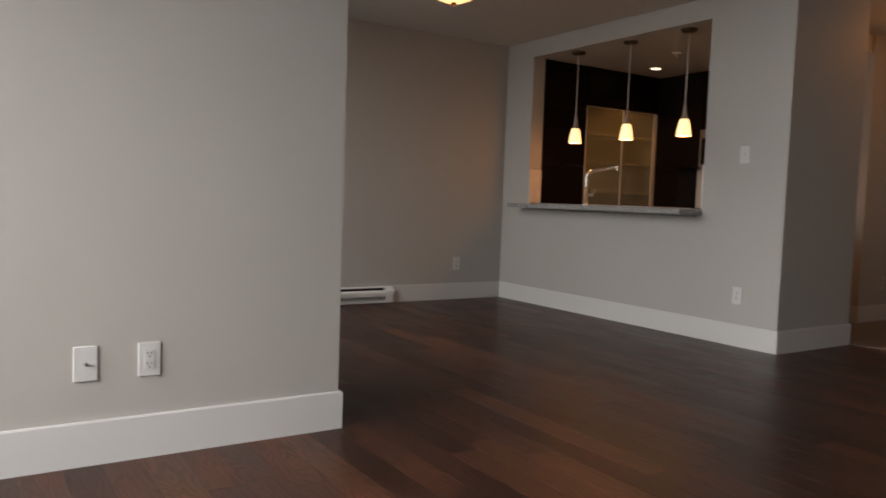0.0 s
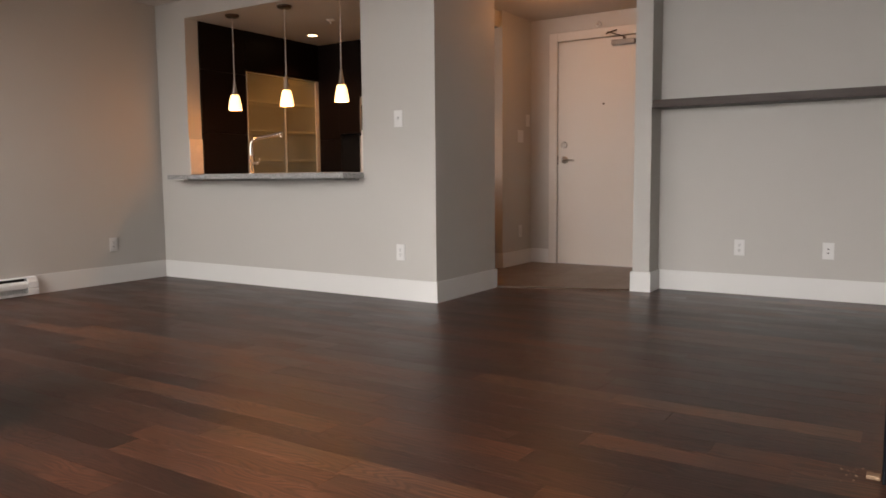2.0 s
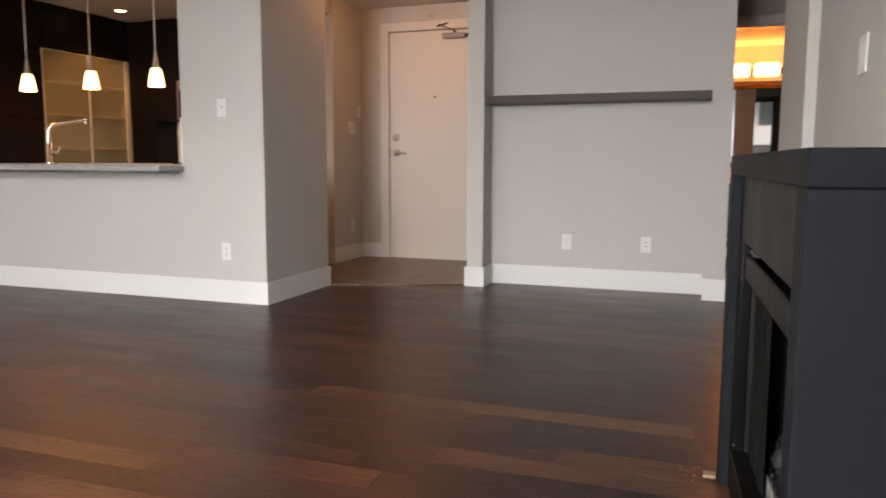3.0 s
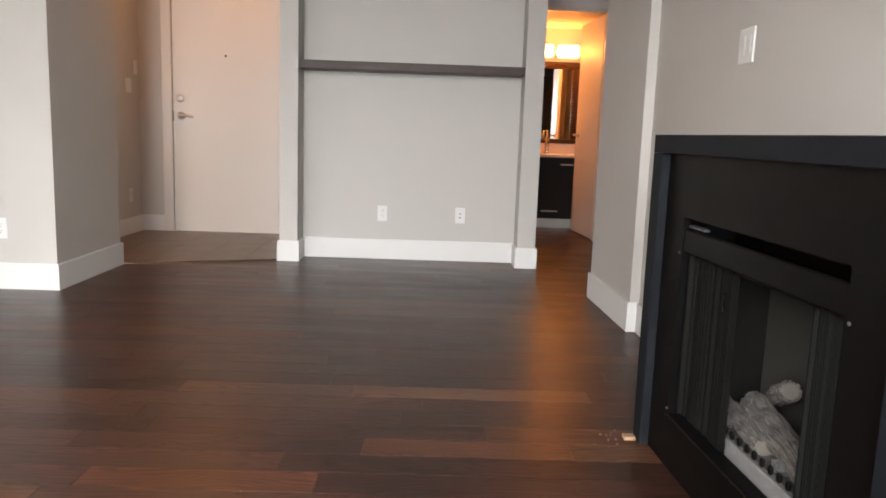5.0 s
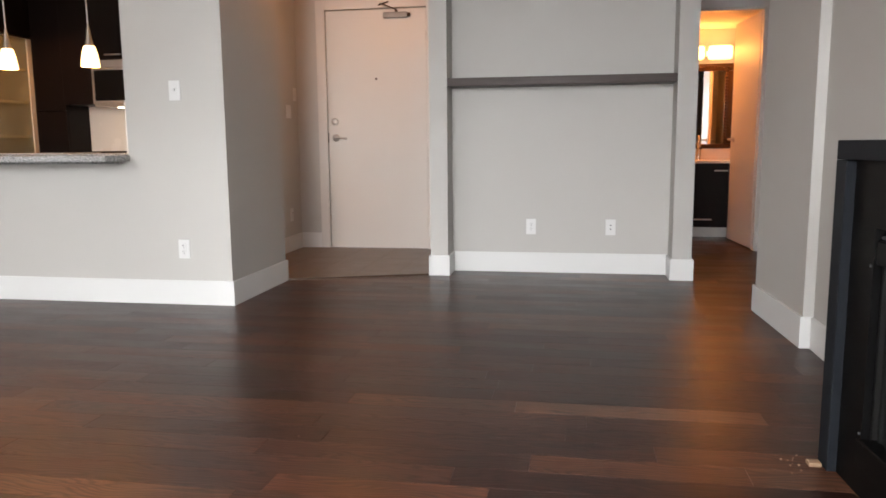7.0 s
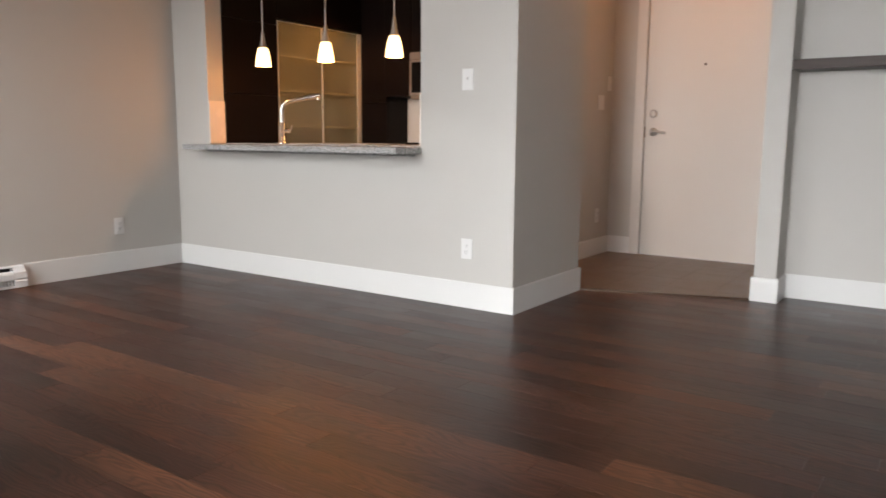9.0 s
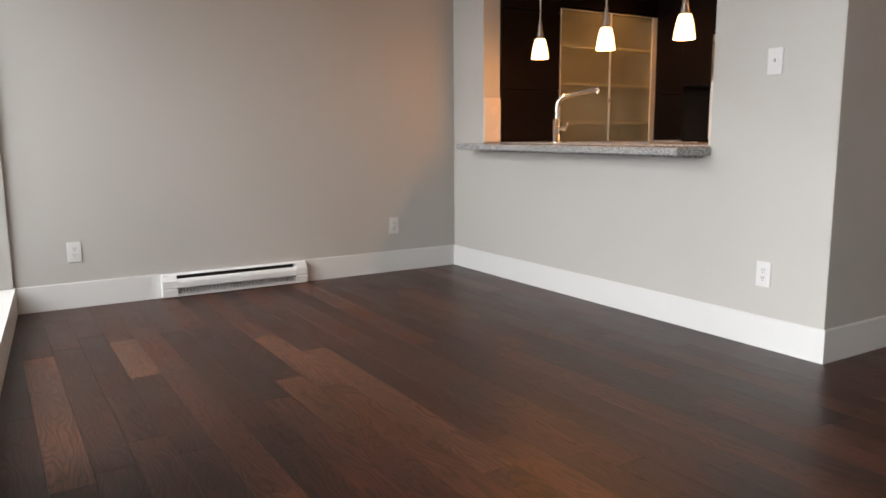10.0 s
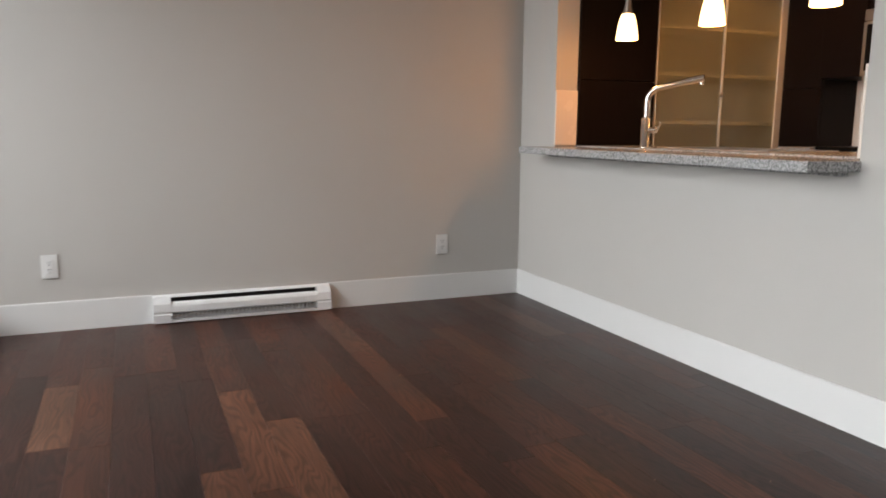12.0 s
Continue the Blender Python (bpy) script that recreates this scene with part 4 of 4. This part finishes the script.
pan = thing("glass_pantry", (-2.52, 1.15, 0.10), "frosted glass double-door pantry with shelves behind", "pantry")
PW, PH = 0.49, 1.745
part("carcass", boxes((-0.365, -0.355, -PW, PW, 0, PH), (-0.355, 0.0, -PW, -PW + 0.016, 0, PH), (-0.355, 0.0, PW - 0.016, PW, 0, PH), (-0.355, 0.0, -PW + 0.016, PW - 0.016, 0, 0.016), (-0.355, 0, -PW + 0.016, PW - 0.016, PH - 0.016, PH)), TRIM, pan, "white melamine carcass")
for sz in (0.35, 0.66, 0.93, 1.21, 1.48):
    part("shelf", boxes((-0.35, 0.0015, -PW + 0.017, PW - 0.017, sz, sz + 0.02)), TRIM, pan)
for y0, y1, e0, e1 in ((-PW + 0.002, -0.0015, 0.004, 0.004), (0.0015, PW - 0.002, 0.004, 0.05)):
    dr = part("door", boxes((0.002, 0.022, y0, y0 + e0, 0.002, PH - 0.002), (0.002, 0.022, y1 - e1, y1, 0.002, PH - 0.002),
                            (0.002, 0.022, y0 + e0, y1 - e1, 0.002, 0.02), (0.002, 0.022, y0 + e0, y1 - e1, PH - 0.006, PH - 0.002), bevel=0.001), ALU, pan, "pale aluminium framed door")
    part("pane", boxes((0.008, 0.014, y0 + e0, y1 - e1, 0.02, PH - 0.006)), FROST, dr, "frosted glass pane").visible_shadow = False
part("knob", lathe(bmesh.new(), [(0.006, 0.022), (0.006, 0.035), (0.013, 0.038), (0.013, 0.05), (0.009, 0.053)], (0, -0.02, 1.105), axis="X", n=16), NICKEL, pan, "small nickel knob", True)

# ---- bathroom ----
bd = thing("door_2", (3.545, 2.79, 0.01), "cream bathroom door, standing open", "door", kind="structure")
bd.matrix_world = pose(3.545, 2.79, 0.01, 0, 0, 94.5)
part("leaf", boxes((0.0, 0.755, -0.035, 0.0, 0, 2.03), bevel=0.002), DOOR, bd)
for hz in (0.25, 1.02, 1.83):
    part("hinge", boxes((-0.012, 0.004, -0.036, -0.004, hz - 0.05, hz + 0.05), bevel=0.002), NICKEL, bd)
for s in (0, 1):
    y = 0.0 if s else -0.035
    k = 1 if s else -1
    hb = part("door_handle", lathe(bmesh.new(), [(0.028, y), (0.028, y + k * 0.008), (0.011, y + k * 0.012), (0.010, y + k * 0.05)], (0.665, 0, 0.96), axis="Y"), NICKEL, bd, "satin nickel lever handle", True)
    part("lever", pipe([(0.67, y + k * 0.05, 0.96), (0.63, y + k * 0.055, 0.96), (0.555, y + k * 0.05, 0.958)], 0.009), NICKEL, hb, smooth=True)
van = thing("bathroom_vanity", (2.985, 3.93, 0), "espresso dark wood vanity with nickel pulls", "vanity")
part("carcass", boxes((-0.80, 0.545, -0.255, 0.265, 0.10, 0.735)), ESPRESSO, van)
part("plinth", boxes((-0.79, 0.535, -0.215, -0.200, 0.0, 0.10)), STEEL, van, "steel faced toe kick")
for x0, x1, z0, z1, hx0, hx1, hz in ((0.10, 0.54, 0.104, 0.735, 0.38, 0.51, 0.665), (-0.34, 0.095, 0.104, 0.735, -0.30, -0.17, 0.665), (-0.79, -0.345, 0.104, 0.735, -0.5, -0.37, 0.665)):
    d = part("door", boxes((x0, x1, -0.276, -0.257, z0, z1), bevel=0.0015), ESPRESSO, van)
    part("handle", boxes((hx0, hx1, -0.300, -0.276, hz - 0.006, hz + 0.006), bevel=0.002), NICKEL, d)
    part("handle", boxes((x0 + 0.10, x0 + 0.27, -0.300, -0.276, 0.175, 0.187), bevel=0.002), NICKEL, d)
part("stone_top", boxes((-0.84, 0.60, -0.30, 0.265, 0.737, 0.765), bevel=0.003), SPLASH, van, "cream stone top")
structure("trim_vanity_splash", boxes((2.11, 3.69, 4.186, 4.199, 0.766, 0.875)), SPLASH, "cream splashback below the mirror", "splashback")
bf = thing("bathroom_faucet", (3.27, 4.03, 0.765), "chrome bathroom faucet on the vanity", "faucet")
part("body", lathe(bmesh.new(), [(0.026, 0), (0.024, 0.02), (0.021, 0.17), (0.016, 0.185)]), CHROME, bf, smooth=True)
part("spout", pipe([(0, 0, 0.11), (0.0, -0.06, 0.13), (0, -0.13, 0.12)], 0.013), CHROME, bf, smooth=True)
part("handle", pipe([(0, 0, 0.18), (0.0, 0.01, 0.22), (0.0, 0.03, 0.245)], 0.010), CHROME, bf, smooth=True)
mr = thing("bathroom_mirror", (3.01, 4.198, 0.88), "mirror in a wide carved dark frame", "mirror")
fr = bmesh.new()
MW, MH, F = 0.60, 0.87, 0.075
for x0, x1, z0, z1 in ((-MW, MW, 0, F * 0.6), (-MW, MW, MH - F, MH), (-MW, -MW + F, F * 0.6, MH - F), (MW - F, MW, F * 0.6, MH - F)):
    box(fr, x0, x1, -0.035, -0.002, z0, z1, bevel=0.010, seg=2)
part("frame", fr, MIRRORFRAME, mr, "carved dark wood frame", True)
orn = bmesh.new()
for k in range(24):
    z = 0.06 + k * 0.032
    for sx in (-1, 1):
        lathe(orn, [(0.002, -0.046), (0.011, -0.041), (0.014, -0.034)], (sx * (MW - F + 0.008), 0, z), n=8, axis="Y")
for k in range(36):
    x = -MW + 0.05 + k * 0.0315
    lathe(orn, [(0.002, -0.048), (0.012, -0.042), (0.015, -0.034)], (x, 0, MH - F * 0.5 + 0.012 * math.sin(k * 0.7)), n=8, axis="Y")
part("carving", orn, MIRRORFRAME, mr, "beaded carving")
part("glass", boxes((-MW + F * 0.8, MW - F * 0.8, -0.012, -0.006, F * 0.5, MH - F * 0.8)), MIRROR, mr, "silvered mirror glass")
vl = thing("vanity_light", (3.12, 4.19, 1.85), "lit wall light bar with frosted glass shades above the mirror", "wall light")
part("back_bar", boxes((-0.50, 0.42, -0.03, 0.008, -0.03, 0.03), bevel=0.004), CHROME, vl)
for k in range(4):
    x = -0.488 + k * 0.275
    part("shade", boxes((x - 0.118, x + 0.118, -0.135, -0.045, -0.068, 0.072), bevel=0.03, seg=4), SHADE2, vl, "lit frosted glass shade", True)
    part("arm", pipe([(x, -0.03, 0), (x, -0.05, 0)], 0.012, 10), CHROME, vl)

# ---- floors ----
structure("floor_entry_tile", prism(bmesh.new(), [(-2.892, 0.137), (-0.137, 0.137), (-0.137, 0.835), (0.0, 0.835), (0.981, 1.195), (0.981, 2.474), (-0.49, 2.474), (-0.49, 1.95), (-2.892, 1.95)], -0.004, 0.007),
          GROUT, "taupe tiled floor of entry and kitchen", "floor")
tile_floor = bpy.data.objects["floor_entry_tile"]


def clip_tile(x0, x1, y0, y1):
    """Corners of a tile that is cut along the slanted threshold."""
    poly = [(x0, y0), (x1, y0), (x1, y1), (x0, y1)]

    def inside(p):
        return (p[1] - 0.85) - (p[0]) * 0.352 > 0.012 if p[0] >= -0.2 else True
    if all(inside(p) for p in poly):
        return poly
    out = []
    for a, b in zip(poly, poly[1:] + poly[:1]):
        ia, ib = inside(a), inside(b)
        if ia:
            out.append(a)
        if ia != ib:
            fa, fb2 = a[1] - 0.862 - a[0] * 0.352, b[1] - 0.862 - b[0] * 0.352
            t = fa / (fa - fb2)
            out.append((a[0] + t * (b[0] - a[0]), a[1] + t * (b[1] - a[1])))
    return out


TS = 0.305
for i in range(5):
    for j in range(6):
        x0, y0 = -0.49 + i * TS, 2.474 - (j + 1) * TS
        x1, y1 = min(x0 + TS, 0.966) - 0.003, y0 + TS - 0.003
        poly = clip_tile(x0, x1, y0, y1)
        if y0 > 0.6 and len(poly) >= 3 and x1 > x0:
            part("tile", prism(bmesh.new(), poly, 0.007, 0.010), TILE, tile_floor)
structure("threshold_strip", prism(bmesh.new(), [(0.0, 0.836), (0.981, 1.181), (0.981, 1.197), (0.0, 0.852)], -0.002, 0.011), BRONZE, "dark metal edge strip between tile and wood", "threshold")

floor = structure("floor", prism(bmesh.new(), [(-2.99, -3.29), (-0.50, -3.29), (-0.50, -5.3), (6.4, -5.3), (6.4, 0.30), (4.35, 0.30), (4.35, 4.25), (-2.99, 4.25)], -0.16, -0.0115), SUB, "dark stained oak plank floor with satin sheen", "floor")
PWD = 0.12
LENS = (0.62, 0.85, 1.05, 1.22, 1.45)


def plank_mesh(length, mat=OAK):
    bm = bmesh.new()
    box(bm, 0, length - 0.0004, 0.0002, PWD - 0.0002, -0.011, 0.0)
    top = [e for e in bm.edges if all(v.co.z > -0.001 for v in e.verts)]
    bmesh.ops.bevel(bm, geom=top, offset=0.0006, segments=1, affect="EDGES")
    return mesh_of("plank", bm, mat)


PLANKS = [plank_mesh(v) for v in LENS]
WORN = {25: (1.157, plank_mesh(0.62, PALE_OAK), 0.62), 30: (1.0, plank_mesh(1.05, PALE_OAK), 1.05)}   # two paler boards: row, start, length
rnd = random.Random(21)
rest_v, rest_f = [], []


def loose_plank(x0, x1, y):
    b = len(rest_v)
    y1 = y + PWD - 0.0004
    rest_v.extend([(x0, y, 0), (x1 - 0.0008, y, 0), (x1 - 0.0008, y1, 0), (x0, y1, 0), (x0, y, -0.011), (x1 - 0.0008, y, -0.011), (x1 - 0.0008, y1, -0.011), (x0, y1, -0.011)])
    rest_f.extend([(b, b + 1, b + 2, b + 3), (b, b + 4, b + 5, b + 1), (b + 1, b + 5, b + 6, b + 2), (b + 2, b + 6, b + 7, b + 3), (b + 3, b + 7, b + 4, b)])


row = 0
y = -5.275
while y < 4.2:
    first = -2.98 if y > -3.22 else -0.49
    x = -2.99 - rnd.random() * 0.6
    end = 6.4 if y < 0.2 else 4.35
    while x < end:
        k = rnd.randrange(5)
        xe = x + LENS[k]
        if xe < first + 0.05:
            x = xe
            continue
        if x < first or xe > end:
            loose_plank(max(x, first), min(xe, end), y)
            x = xe
            continue
        worn = WORN.get(row)
        if worn and x < worn[0] < xe + 0.45:
            loose_plank(x, worn[0], y)
            p = new("plank", worn[1])
            p.location, p.parent = (worn[0], y, 0), floor
            x = worn[0] + worn[2]
            continue
        if -4.3 < y < 1.1 and xe > -2.9 and x < 3.05 and xe < 3.4:
            p = new("plank", PLANKS[k])
            p.location, p.parent = (x, y, 0), floor
        else:
            loose_plank(x, xe, y)
        x = xe
    y += PWD
    row += 1
me = bpy.data.meshes.new("far_planks")
me.from_pydata(rest_v, [], rest_f)
me.materials.append(OAK)
fpk = new("far_planks", me)
fpk.parent = floor
fpk["kind"] = "stuff"
